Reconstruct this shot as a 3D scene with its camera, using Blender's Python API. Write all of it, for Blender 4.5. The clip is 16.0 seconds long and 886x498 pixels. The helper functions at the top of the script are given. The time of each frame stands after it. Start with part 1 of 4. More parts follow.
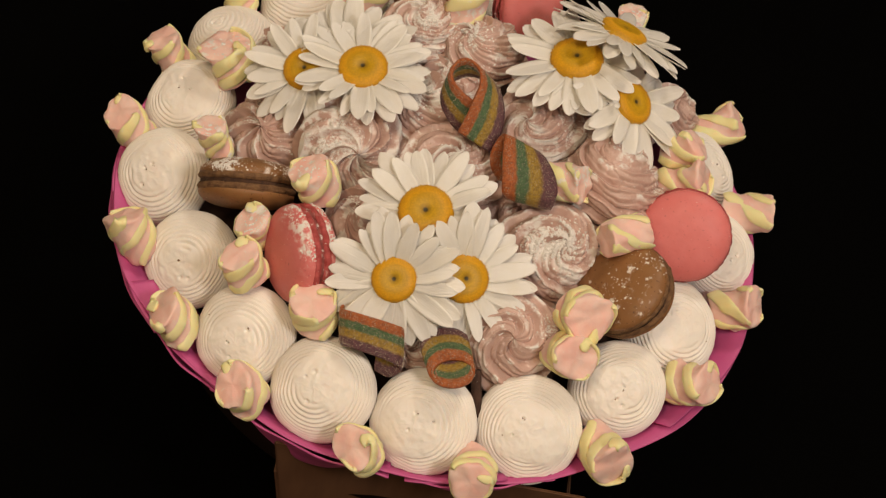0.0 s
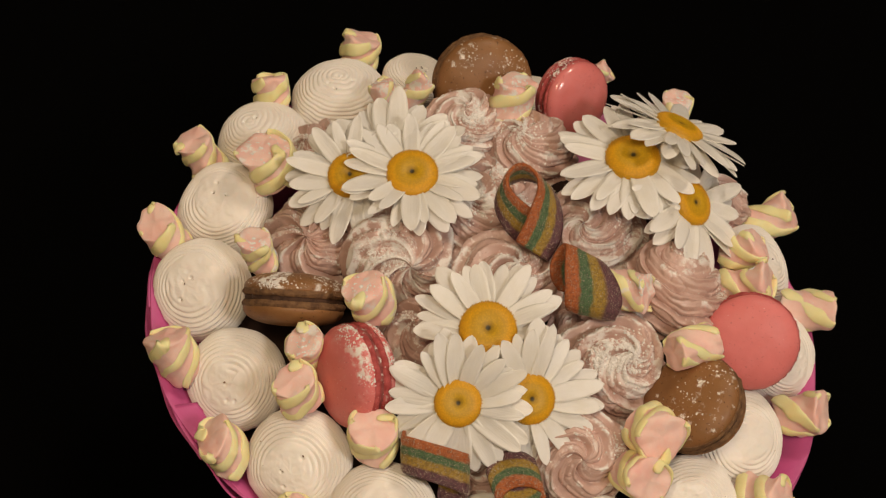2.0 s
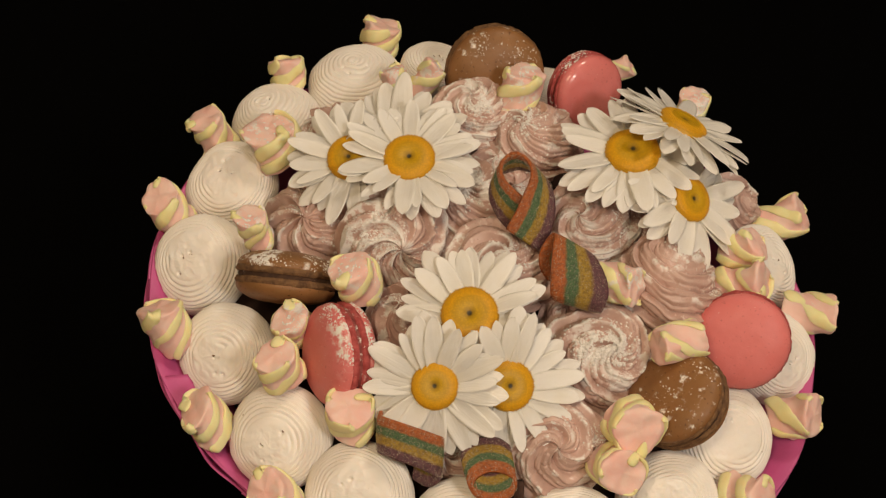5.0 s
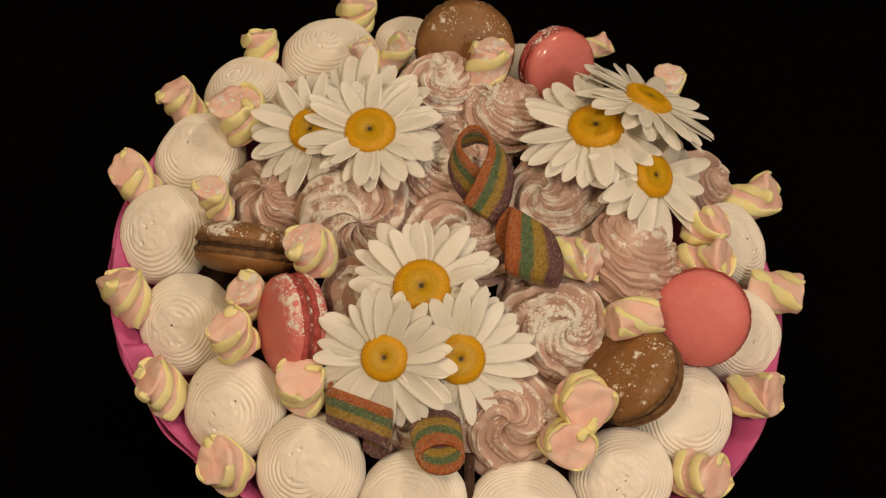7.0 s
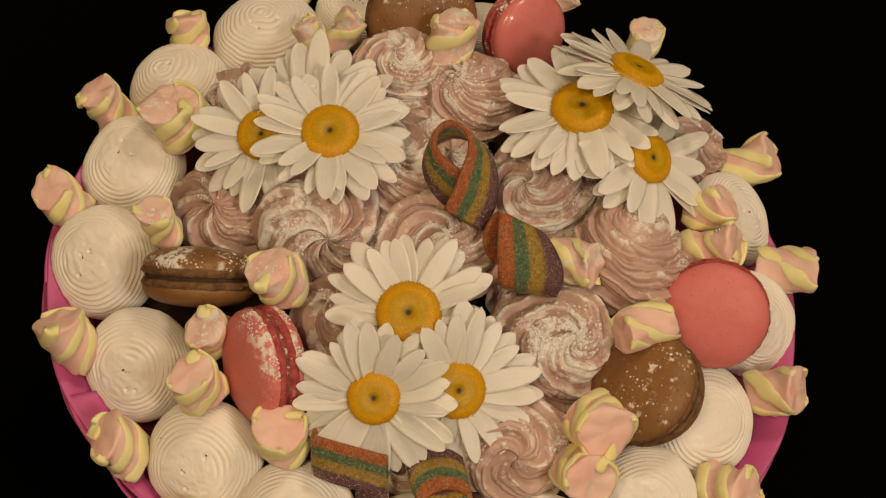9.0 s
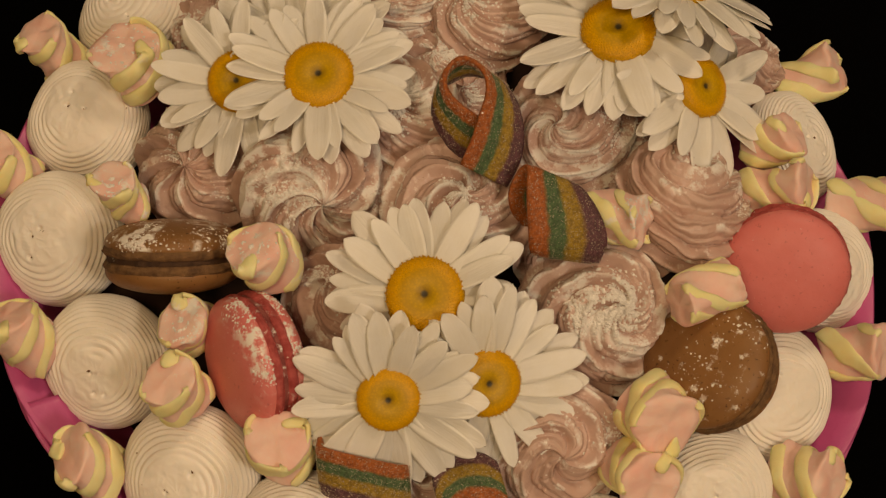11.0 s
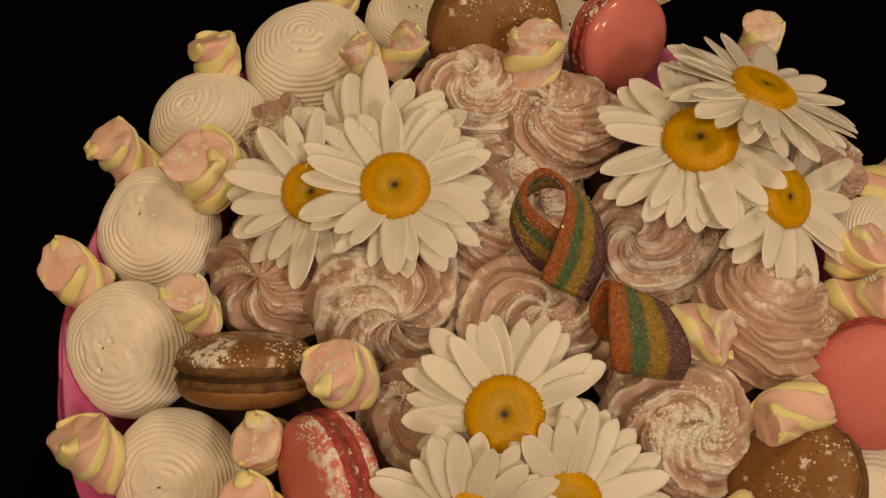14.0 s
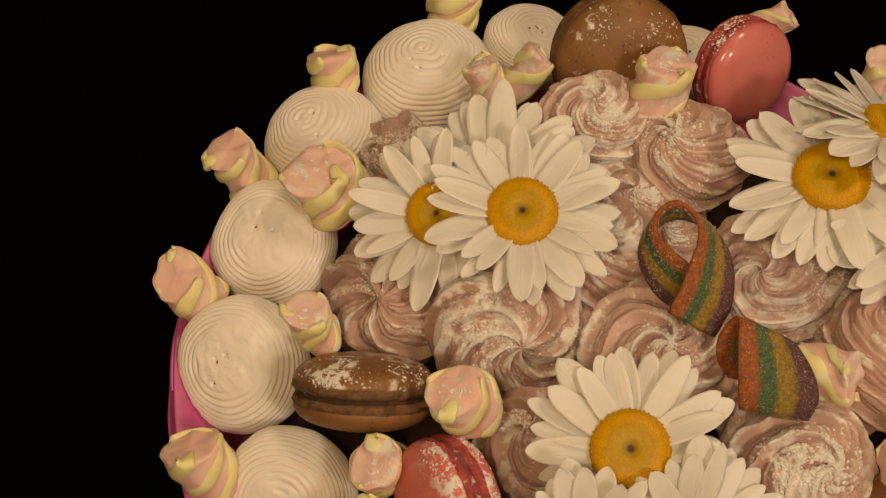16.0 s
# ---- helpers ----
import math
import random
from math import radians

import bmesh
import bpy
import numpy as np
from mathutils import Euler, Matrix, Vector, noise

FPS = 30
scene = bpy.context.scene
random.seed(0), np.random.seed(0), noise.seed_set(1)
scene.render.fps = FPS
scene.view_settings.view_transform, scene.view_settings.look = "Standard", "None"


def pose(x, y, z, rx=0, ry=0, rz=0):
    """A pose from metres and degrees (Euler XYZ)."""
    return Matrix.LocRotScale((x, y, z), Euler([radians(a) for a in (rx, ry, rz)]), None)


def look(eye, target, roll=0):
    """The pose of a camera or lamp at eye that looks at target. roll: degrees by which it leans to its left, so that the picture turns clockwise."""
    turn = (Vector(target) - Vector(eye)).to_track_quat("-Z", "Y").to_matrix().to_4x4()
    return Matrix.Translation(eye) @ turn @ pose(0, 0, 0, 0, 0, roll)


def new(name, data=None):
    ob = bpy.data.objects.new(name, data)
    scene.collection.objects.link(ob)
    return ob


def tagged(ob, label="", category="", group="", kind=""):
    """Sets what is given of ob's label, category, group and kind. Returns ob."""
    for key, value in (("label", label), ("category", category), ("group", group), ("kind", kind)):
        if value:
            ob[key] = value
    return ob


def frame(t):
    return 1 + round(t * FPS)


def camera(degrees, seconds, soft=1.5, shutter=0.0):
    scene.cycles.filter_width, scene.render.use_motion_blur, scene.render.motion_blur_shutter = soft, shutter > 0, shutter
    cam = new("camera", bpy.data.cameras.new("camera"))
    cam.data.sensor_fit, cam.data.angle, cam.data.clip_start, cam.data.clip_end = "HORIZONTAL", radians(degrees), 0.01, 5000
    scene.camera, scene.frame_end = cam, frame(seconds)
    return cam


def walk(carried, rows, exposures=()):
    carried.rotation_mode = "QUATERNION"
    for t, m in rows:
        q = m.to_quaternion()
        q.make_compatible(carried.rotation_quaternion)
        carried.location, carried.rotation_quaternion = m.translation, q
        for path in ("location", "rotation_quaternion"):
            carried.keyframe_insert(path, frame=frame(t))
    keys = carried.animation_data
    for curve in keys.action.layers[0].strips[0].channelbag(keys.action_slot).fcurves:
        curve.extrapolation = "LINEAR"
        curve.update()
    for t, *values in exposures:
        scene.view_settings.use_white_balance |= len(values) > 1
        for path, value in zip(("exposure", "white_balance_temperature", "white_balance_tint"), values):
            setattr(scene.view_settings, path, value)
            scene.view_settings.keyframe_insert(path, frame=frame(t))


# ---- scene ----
cam = camera(27, 16.0, soft=1.2)
cam.data.dof.use_dof, cam.data.dof.focus_distance, cam.data.dof.aperture_fstop = True, 0.78, 45.0
walk(cam, [
    (0, look((-0.0098, -0.6013, 1.0227), (0.0045, -0.0668, 0.2987), 15.16)),
    (0.5, look((-0.0406, -0.5854, 1.0197), (-0.0157, -0.0461, 0.2996), 16.27)),
    (1, look((-0.0636, -0.5596, 1.0190), (-0.0211, -0.0220, 0.2985), 17.28)),
    (1.5, look((-0.0772, -0.5444, 1.0148), (-0.0226, 0.0000, 0.3002), 17.32)),
    (2, look((-0.0828, -0.5397, 1.0108), (-0.0350, -0.0013, 0.2911), 16.81)),
    (2.5, look((-0.0856, -0.5377, 1.0094), (-0.0420, 0.0002, 0.2891), 16.59)),
    (3, look((-0.0819, -0.5405, 1.0104), (-0.0457, -0.0056, 0.2875), 15.96)),
    (3.5, look((-0.0705, -0.5418, 1.0113), (-0.0423, -0.0081, 0.2872), 15.52)),
    (4, look((-0.0454, -0.5398, 1.0156), (-0.0333, -0.0100, 0.2882), 14.85)),
    (6.5, look((0.0334, -0.5352, 1.0261), (-0.0169, -0.0110, 0.2962), 11.58)),
    (7, look((0.0487, -0.5303, 1.0242), (-0.0052, -0.0153, 0.2881), 11.07)),
    (7.5, look((0.0492, -0.5282, 1.0238), (-0.0033, -0.0164, 0.2853), 10.60)),
    (8, look((0.0233, -0.5068, 1.0149), (0.0031, 0.0003, 0.2717), 11.84)),
    (8.5, look((-0.0015, -0.4740, 0.9938), (0.0102, 0.0218, 0.2428), 13.24)),
    (8.7, look((-0.0090, -0.4536, 0.9859), (0.0075, 0.0310, 0.2277), 13.58)),
    (10.8, look((-0.0327, -0.3322, 0.8856), (0.0093, 0.0822, 0.0878), 14.45)),
    (11, look((-0.0332, -0.3245, 0.8803), (0.0074, 0.0829, 0.0788), 13.97)),
    (11.5, look((-0.0361, -0.3140, 0.8723), (0.0021, 0.0926, 0.0704), 13.52)),
    (12, look((-0.0384, -0.3092, 0.8703), (-0.0014, 0.0977, 0.0684), 13.39)),
    (12.5, look((-0.0450, -0.3072, 0.8746), (-0.0100, 0.1085, 0.0771), 13.20)),
    (13, look((-0.0481, -0.3096, 0.8779), (-0.0198, 0.1179, 0.0864), 12.51)),
    (13.5, look((-0.0499, -0.3077, 0.8790), (-0.0280, 0.1242, 0.0898), 11.83)),
    (14, look((-0.0469, -0.2996, 0.8761), (-0.0333, 0.1275, 0.0840), 10.67)),
    (14.5, look((-0.0528, -0.2923, 0.8737), (-0.0453, 0.1329, 0.0805), 10.58)),
    (15, look((-0.0568, -0.2852, 0.8718), (-0.0480, 0.1332, 0.0750), 11.07)),
    (15.5, look((-0.0730, -0.2881, 0.8711), (-0.0653, 0.1357, 0.0771), 11.42)),
    (16, look((-0.0867, -0.2945, 0.8694), (-0.0809, 0.1323, 0.0770), 12.12)),
], exposures=((0, -0.54, 6950, 13), (1, -0.60, 6950, 13), (4, -0.57, 7000, 12), (7, -0.69, 7900, 12), (8.7, -0.76, 8200, 12), (11, -1.02, 9500, 15), (14, -0.98, 9900, 16), (15, -1.02, 9900, 16), (16, -0.82, 9500, 15)))

# ---------- world and lights ----------
world = bpy.data.worlds.new("dim_room")
world.use_nodes = True
scene.world = world
wbg = world.node_tree.nodes["Background"]
wbg.inputs[0].default_value = (1.0, 0.86, 0.70, 1)
wbg.inputs[1].default_value = 0.05


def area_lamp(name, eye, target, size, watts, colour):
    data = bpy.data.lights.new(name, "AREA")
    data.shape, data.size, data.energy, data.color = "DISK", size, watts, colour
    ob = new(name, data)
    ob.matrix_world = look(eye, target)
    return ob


# Unseen lamps: two set by macaron glints, the back one added to brighten.
area_lamp("unseen_overhead_light", (-0.42, -0.90, 2.18), (0, 0, 0.28), 0.42, 18.5, (1.0, 0.805, 0.55))
area_lamp("unseen_overhead_light", (0.80, -0.95, 2.0), (0, 0, 0.28), 0.34, 18.5, (1.0, 0.935, 0.86))
area_lamp("unseen_overhead_light", (0.35, 0.75, 2.3), (0, 0, 0.28), 0.36, 19.0, (1.0, 0.87, 0.70))


# ---------- material helpers ----------
def material(name, colour, rough=0.6, sss=0.0, sss_radius=(0.6, 0.4, 0.3)):
    m = bpy.data.materials.new(name)
    m.use_nodes = True
    b = m.node_tree.nodes["Principled BSDF"]
    b.inputs["Base Color"].default_value = (*colour, 1)
    b.inputs["Roughness"].default_value = rough
    if sss:
        b.inputs["Subsurface Weight"].default_value = sss
        b.inputs["Subsurface Radius"].default_value = sss_radius
        b.inputs["Subsurface Scale"].default_value = 0.004
    return m, m.node_tree, b


def add(nt, kind, **inputs):
    n = nt.nodes.new(kind)
    for key, value in inputs.items():
        n.inputs[key].default_value = value
    return n


def coords(nt, space="Object"):
    """Object coordinates moved by a random step for each object."""
    tc = add(nt, "ShaderNodeTexCoord")
    info = add(nt, "ShaderNodeObjectInfo")
    mul = nt.nodes.new("ShaderNodeMath")
    mul.operation = "MULTIPLY"
    mul.inputs[1].default_value = 37.0
    nt.links.new(info.outputs["Random"], mul.inputs[0])
    vadd = nt.nodes.new("ShaderNodeVectorMath")
    nt.links.new(tc.outputs[space], vadd.inputs[0])
    nt.links.new(mul.outputs[0], vadd.inputs[1])
    return vadd.outputs[0]


def noise_tex(nt, vec, scale, detail=4.0, rough=0.55):
    n = add(nt, "ShaderNodeTexNoise", Scale=scale, Detail=detail, Roughness=rough)
    nt.links.new(vec, n.inputs["Vector"])
    return n.outputs["Fac"]


def ramp(nt, fac, stops, interpolation="LINEAR"):
    r = add(nt, "ShaderNodeValToRGB")
    r.color_ramp.interpolation = interpolation
    while len(r.color_ramp.elements) < len(stops):
        r.color_ramp.elements.new(0.5)
    for e, (at, c) in zip(r.color_ramp.elements, stops):
        e.position, e.color = at, (*c, 1) if len(c) == 3 else c
    nt.links.new(fac, r.inputs[0])
    return r.outputs["Color"]


def mix(nt, fac, a, b, blend="MIX"):
    n = nt.nodes.new("ShaderNodeMix")
    n.data_type, n.blend_type = "RGBA", blend
    for value, socket in ((fac, n.inputs[0]), (a, n.inputs[6]), (b, n.inputs[7])):
        if isinstance(value, (int, float)):
            socket.default_value = value
        elif isinstance(value, tuple):
            socket.default_value = (*value, 1)
        else:
            nt.links.new(value, socket)
    return n.outputs[2]


def bump(nt, b, height, strength, distance):
    n = add(nt, "ShaderNodeBump", Strength=strength, Distance=distance)
    nt.links.new(height, n.inputs["Height"])
    nt.links.new(n.outputs[0], b.inputs["Normal"])
    return n


def grey(v):
    return (v, v, v)


def sugar_mask(nt, vec, amount, scale=130.0, fine=1100.0, upward=False):
    """Patches of icing sugar on faces that look up, broken into grains."""
    big = noise_tex(nt, vec, scale, 5, 0.6)
    small = noise_tex(nt, vec, fine, 3, 0.7)
    both = nt.nodes.new("ShaderNodeMath")
    both.operation = "MULTIPLY_ADD"
    both.inputs[1].default_value = 0.25
    nt.links.new(small, both.inputs[0])
    nt.links.new(big, both.inputs[2])
    lo = 0.835 - 0.42 * amount
    spots = ramp(nt, both.outputs[0], [(lo, grey(0)), (lo + 0.09, grey(1))])
    where = ramp(nt, noise_tex(nt, vec, scale * 0.36, 2), [(0.47, grey(0)), (0.56, grey(1))])
    patch = mix(nt, 1.0, spots, where, "MULTIPLY")
    if upward:
        geo = add(nt, "ShaderNodeNewGeometry")
        sep = add(nt, "ShaderNodeSeparateXYZ")
        nt.links.new(geo.outputs["Normal"], sep.inputs[0])
        patch = mix(nt, 1.0, patch, ramp(nt, sep.outputs[2], [(0.35, grey(0)), (0.75, grey(1))]), "MULTIPLY")
    grains = ramp(nt, noise_tex(nt, vec, fine * 0.8, 1), [(0.79 - 0.10 * amount, grey(0)), (0.83 - 0.10 * amount, grey(1))])
    return mix(nt, 1.0, patch, grains, "LIGHTEN")


# ---------- materials ----------
def cream_material(name, colour, dark, sugar):
    m, nt, b = material(name, colour, 0.42, 0.06, (0.6, 0.35, 0.3))
    v = coords(nt)
    base = ramp(nt, noise_tex(nt, v, 60, 5), [(0.3, dark), (0.7, colour)])
    fleck = ramp(nt, noise_tex(nt, v, 900, 2), [(0.24, (0.3, 0.16, 0.13)), (0.28, (1, 1, 1))])
    base = mix(nt, 0.5, base, fleck, "MULTIPLY")
    mask = sugar_mask(nt, v, sugar)
    # sugar caught along the crests of the ridges
    at = add(nt, "ShaderNodeAttribute")
    at.attribute_name = "crest"
    line = ramp(nt, at.outputs["Fac"], [(0.62, grey(0)), (0.88, grey(1))])
    line = mix(nt, 1.0, line, ramp(nt, noise_tex(nt, v, 75, 4), [(0.60 - 0.14 * sugar, grey(0)), (0.655 - 0.14 * sugar, grey(1))]), "MULTIPLY")
    line = mix(nt, 1.0, line, ramp(nt, noise_tex(nt, v, 1000, 2), [(0.30, grey(0)), (0.40, grey(1))]), "MULTIPLY")
    mask = mix(nt, 1.0, mask, line, "LIGHTEN")
    nt.links.new(mix(nt, mask, base, (0.86, 0.82, 0.79)), b.inputs["Base Color"])
    nt.links.new(ramp(nt, mask, [(0, grey(0.21)), (1, grey(0.8))]), b.inputs["Roughness"])
    bump(nt, b, noise_tex(nt, v, 520, 5, 0.65), 0.40, 0.0009)
    return m


M_CREAM = cream_material("mauve_cream", (0.66, 0.455, 0.40), (0.54, 0.36, 0.31), 0.40)
M_CREAM_SUGAR = cream_material("sugared_mauve_cream", (0.66, 0.455, 0.40), (0.54, 0.36, 0.31), 0.60)


def zefir_material():
    m, nt, b = material("white_zefir", (0.80, 0.72, 0.64), 0.5, 0.15, (0.7, 0.55, 0.45))
    v = coords(nt)
    nt.links.new(ramp(nt, noise_tex(nt, v, 45, 5), [(0.3, (0.87, 0.81, 0.75)), (0.7, (0.93, 0.89, 0.85))]), b.inputs["Base Color"])
    base = b.inputs["Base Color"].links[0].from_socket
    crumb = ramp(nt, noise_tex(nt, v, 330, 1), [(0.165, (0.35, 0.22, 0.12)), (0.195, (1, 1, 1))])
    nt.links.new(mix(nt, 1.0, base, crumb, "MULTIPLY"), b.inputs["Base Color"])
    nt.links.new(ramp(nt, noise_tex(nt, v, 120, 3), [(0.3, grey(0.36)), (0.7, grey(0.58))]), b.inputs["Roughness"])
    bump(nt, b, noise_tex(nt, v, 350, 4), 0.25, 0.0006)
    return m


M_ZEFIR = zefir_material()


def shell_material(name, colour, dark, sugar, specks, gloss=0.0):
    m, nt, b = material(name, colour, 0.45, 0.12, (0.5, 0.2, 0.15))
    v = coords(nt)
    base = ramp(nt, noise_tex(nt, v, 70, 4), [(0.3, dark), (0.7, colour)])
    if specks:
        sp = ramp(nt, noise_tex(nt, v, 650, 2), [(0.30, (0.25, 0.2, 0.16)), (0.35, (1, 1, 1))])
        base = mix(nt, specks, base, sp, "MULTIPLY")
    mask = sugar_mask(nt, v, sugar, 190.0, 1500.0, True)
    nt.links.new(mix(nt, mask, base, (0.86, 0.81, 0.77)), b.inputs["Base Color"])
    nt.links.new(ramp(nt, mask, [(0, grey(0.46)), (1, grey(0.9))]), b.inputs["Roughness"])
    b.inputs["Specular IOR Level"].default_value = 0.35
    b.inputs["Coat Weight"].default_value = gloss
    b.inputs["Coat Roughness"].default_value = 0.16
    bump(nt, b, noise_tex(nt, v, 420, 4), 0.22, 0.0005)
    return m


PINK, PINK_D = (0.77, 0.225, 0.225), (0.71, 0.185, 0.18)
BROWN, BROWN_D = (0.30, 0.143, 0.056), (0.22, 0.100, 0.038)
M_SHELL = {
    "pink": shell_material("pink_macaron_shell", PINK, PINK_D, 0.0, 0.25),
    "pink_glossy": shell_material("glossy_pink_macaron_shell", PINK, PINK_D, 0.0, 0.25, 0.8),
    "brown": shell_material("brown_macaron_shell", BROWN, BROWN_D, 0.10, 0.75),
    "pink_sugar": shell_material("sugared_pink_macaron_shell", PINK, PINK_D, 0.40, 0.25),
    "pink_heavy": shell_material("thickly_sugared_pink_macaron_shell", PINK, PINK_D, 0.52, 0.25, 0.2),
    "brown_heavy": shell_material("thickly_sugared_brown_macaron_shell", BROWN, BROWN_D, 0.64, 0.75),
    "brown_sugar": shell_material("sugared_brown_macaron_shell", BROWN, BROWN_D, 0.30, 0.75),
}


def foot_material(name, colour, dark, sugar):
    m, nt, b = material(name, colour, 0.75)
    v = coords(nt)
    base = ramp(nt, noise_tex(nt, v, 300, 4), [(0.35, dark), (0.65, colour)])
    mask = sugar_mask(nt, v, sugar, 200.0, 1300.0)
    nt.links.new(mix(nt, mask, base, (0.84, 0.78, 0.74)), b.inputs["Base Color"])
    bump(nt, b, noise_tex(nt, v, 500, 5, 0.7), 0.9, 0.0012)
    return m


M_FOOT = {"pink": foot_material("pink_macaron_foot", (0.60, 0.12, 0.12), (0.38, 0.05, 0.05), 0.34),
          "brown": foot_material("brown_macaron_foot", (0.24, 0.125, 0.055), (0.12, 0.056, 0.025), 0.0)}
M_FILL = {"pink": foot_material("berry_filling", (0.36, 0.10, 0.09), (0.22, 0.04, 0.04), 0.34),
          "brown": foot_material("chocolate_filling", (0.085, 0.038, 0.018), (0.045, 0.018, 0.009), 0.12)}


def mallow_material(name, colour, dark, sugar):
    m, nt, b = material(name, colour, 0.62, 0.35, (0.7, 0.45, 0.35))
    v = coords(nt)
    base = ramp(nt, noise_tex(nt, v, 90, 4), [(0.3, dark), (0.7, colour)])
    mask = sugar_mask(nt, v, sugar, 170.0, 1200.0)
    nt.links.new(mix(nt, mask, base, (0.86, 0.80, 0.76)), b.inputs["Base Color"])
    bump(nt, b, noise_tex(nt, v, 380, 4), 0.3, 0.0007)
    return m


M_MAL_PINK = mallow_material("pink_marshmallow", (0.90, 0.66, 0.59), (0.87, 0.51, 0.455), 0.10)
M_MAL_YELLOW = mallow_material("yellow_marshmallow", (0.91, 0.85, 0.50), (0.88, 0.77, 0.37), 0.06)
M_MAL_PINK_S = mallow_material("sugared_pink_marshmallow", (0.90, 0.66, 0.59), (0.87, 0.51, 0.455), 0.50)
M_MAL_YELLOW_S = mallow_material("sugared_yellow_marshmallow", (0.91, 0.85, 0.50), (0.88, 0.77, 0.37), 0.34)


def petal_material():
    m, nt, b = material("white_petal", (0.82, 0.79, 0.72), 0.42, 0.3, (0.6, 0.6, 0.5))
    tc = add(nt, "ShaderNodeTexCoord")
    sep = add(nt, "ShaderNodeSeparateXYZ")
    nt.links.new(tc.outputs["Object"], sep.inputs[0])
    base = ramp(nt, sep.outputs[0], [(0.0, (0.66, 0.64, 0.42)), (0.20, (0.90, 0.88, 0.82)), (1.0, (0.97, 0.96, 0.93))])
    v = coords(nt)
    stain = ramp(nt, noise_tex(nt, v, 2.0, 4), [(0.25, (0.94, 0.91, 0.84)), (0.6, (1, 1, 1))])
    nt.links.new(mix(nt, 0.8, base, stain, "MULTIPLY"), b.inputs["Base Color"])
    mp = add(nt, "ShaderNodeMapping")
    mp.inputs["Scale"].default_value = (1.5, 34, 1)
    nt.links.new(v, mp.inputs["Vector"])
    bump(nt, b, noise_tex(nt, mp.outputs[0], 1.0, 3), 0.10, 0.03)
    return m


M_PETAL = petal_material()


def disc_material():
    m, nt, b = material("daisy_disc_yellow", (0.60, 0.30, 0.02), 0.5)
    tc = add(nt, "ShaderNodeTexCoord")
    ln = nt.nodes.new("ShaderNodeVectorMath")
    ln.operation = "LENGTH"
    flat = nt.nodes.new("ShaderNodeVectorMath")
    flat.operation = "MULTIPLY"
    flat.inputs[1].default_value = (1, 1, 0)
    nt.links.new(tc.outputs["Object"], flat.inputs[0])
    nt.links.new(flat.outputs[0], ln.inputs[0])
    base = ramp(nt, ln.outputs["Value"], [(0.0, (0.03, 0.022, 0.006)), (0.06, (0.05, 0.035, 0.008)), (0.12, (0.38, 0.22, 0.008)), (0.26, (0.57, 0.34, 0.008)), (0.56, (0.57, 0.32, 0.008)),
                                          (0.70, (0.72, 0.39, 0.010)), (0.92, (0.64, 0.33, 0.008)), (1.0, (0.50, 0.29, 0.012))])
    vo = add(nt, "ShaderNodeTexVoronoi", Scale=14.0)
    nt.links.new(tc.outputs["Object"], vo.inputs["Vector"])
    cell = ramp(nt, vo.outputs["Distance"], [(0.0, (1.15, 1.1, 1.0)), (0.7, (0.84, 0.80, 0.72))])
    nt.links.new(mix(nt, 0.7, base, cell, "MULTIPLY"), b.inputs["Base Color"])
    return m


M_DISC = disc_material()


def belt_material():
    m, nt, b = material("rainbow_sour_belt", (0.5, 0.3, 0.1), 0.38, 0.15, (0.4, 0.3, 0.1))
    at = add(nt, "ShaderNodeAttribute")
    at.attribute_name = "across"
    v = coords(nt)
    wob = nt.nodes.new("ShaderNodeMath")
    wob.operation = "MULTIPLY_ADD"
    wob.inputs[1].default_value = 0.10
    nt.links.new(noise_tex(nt, v, 300, 3), wob.inputs[0])
    nt.links.new(at.outputs["Fac"], wob.inputs[2])
    orange, green, olive, purple = (0.42, 0.105, 0.020), (0.065, 0.140, 0.060), (0.36, 0.225, 0.026), (0.130, 0.046, 0.066)
    base = ramp(nt, wob.outputs[0], [(0.0, orange), (0.27, orange), (0.33, green), (0.50, green), (0.56, olive), (0.74, olive), (0.81, purple), (1.0, purple)])
    blotch = ramp(nt, noise_tex(nt, v, 650, 3, 0.7), [(0.36, (0.50, 0.47, 0.45)), (0.62, (1.12, 1.1, 1.05))])
    base = mix(nt, 0.85, base, blotch, "MULTIPLY")
    grain = ramp(nt, noise_tex(nt, v, 1500, 2), [(0.56, grey(0)), (0.66, grey(1))])
    nt.links.new(mix(nt, mix(nt, 0.16, grey(0), grain), base, (0.72, 0.62, 0.50)), b.inputs["Base Color"])
    bump(nt, b, noise_tex(nt, v, 1300, 3, 0.7), 0.8, 0.0008)
    return m


M_BELT = belt_material()


def crystal_material():
    m, nt, b = material("sugar_crystal", (0.78, 0.68, 0.56), 0.18)
    b.inputs["Transmission Weight"].default_value = 0.35
    b.inputs["IOR"].default_value = 1.5
    return m


M_CRYSTAL = crystal_material()


def paper_material():
    m, nt, b = material("pink_wrapping_paper", (0.60, 0.10, 0.30), 0.42)
    v = coords(nt)
    nt.links.new(ramp(nt, noise_tex(nt, v, 25, 4), [(0.3, (0.52, 0.085, 0.26)), (0.7, (0.64, 0.125, 0.34))]), b.inputs["Base Color"])
    bump(nt, b, noise_tex(nt, v, 70, 4), 0.25, 0.003)
    return m


M_PAPER = paper_material()


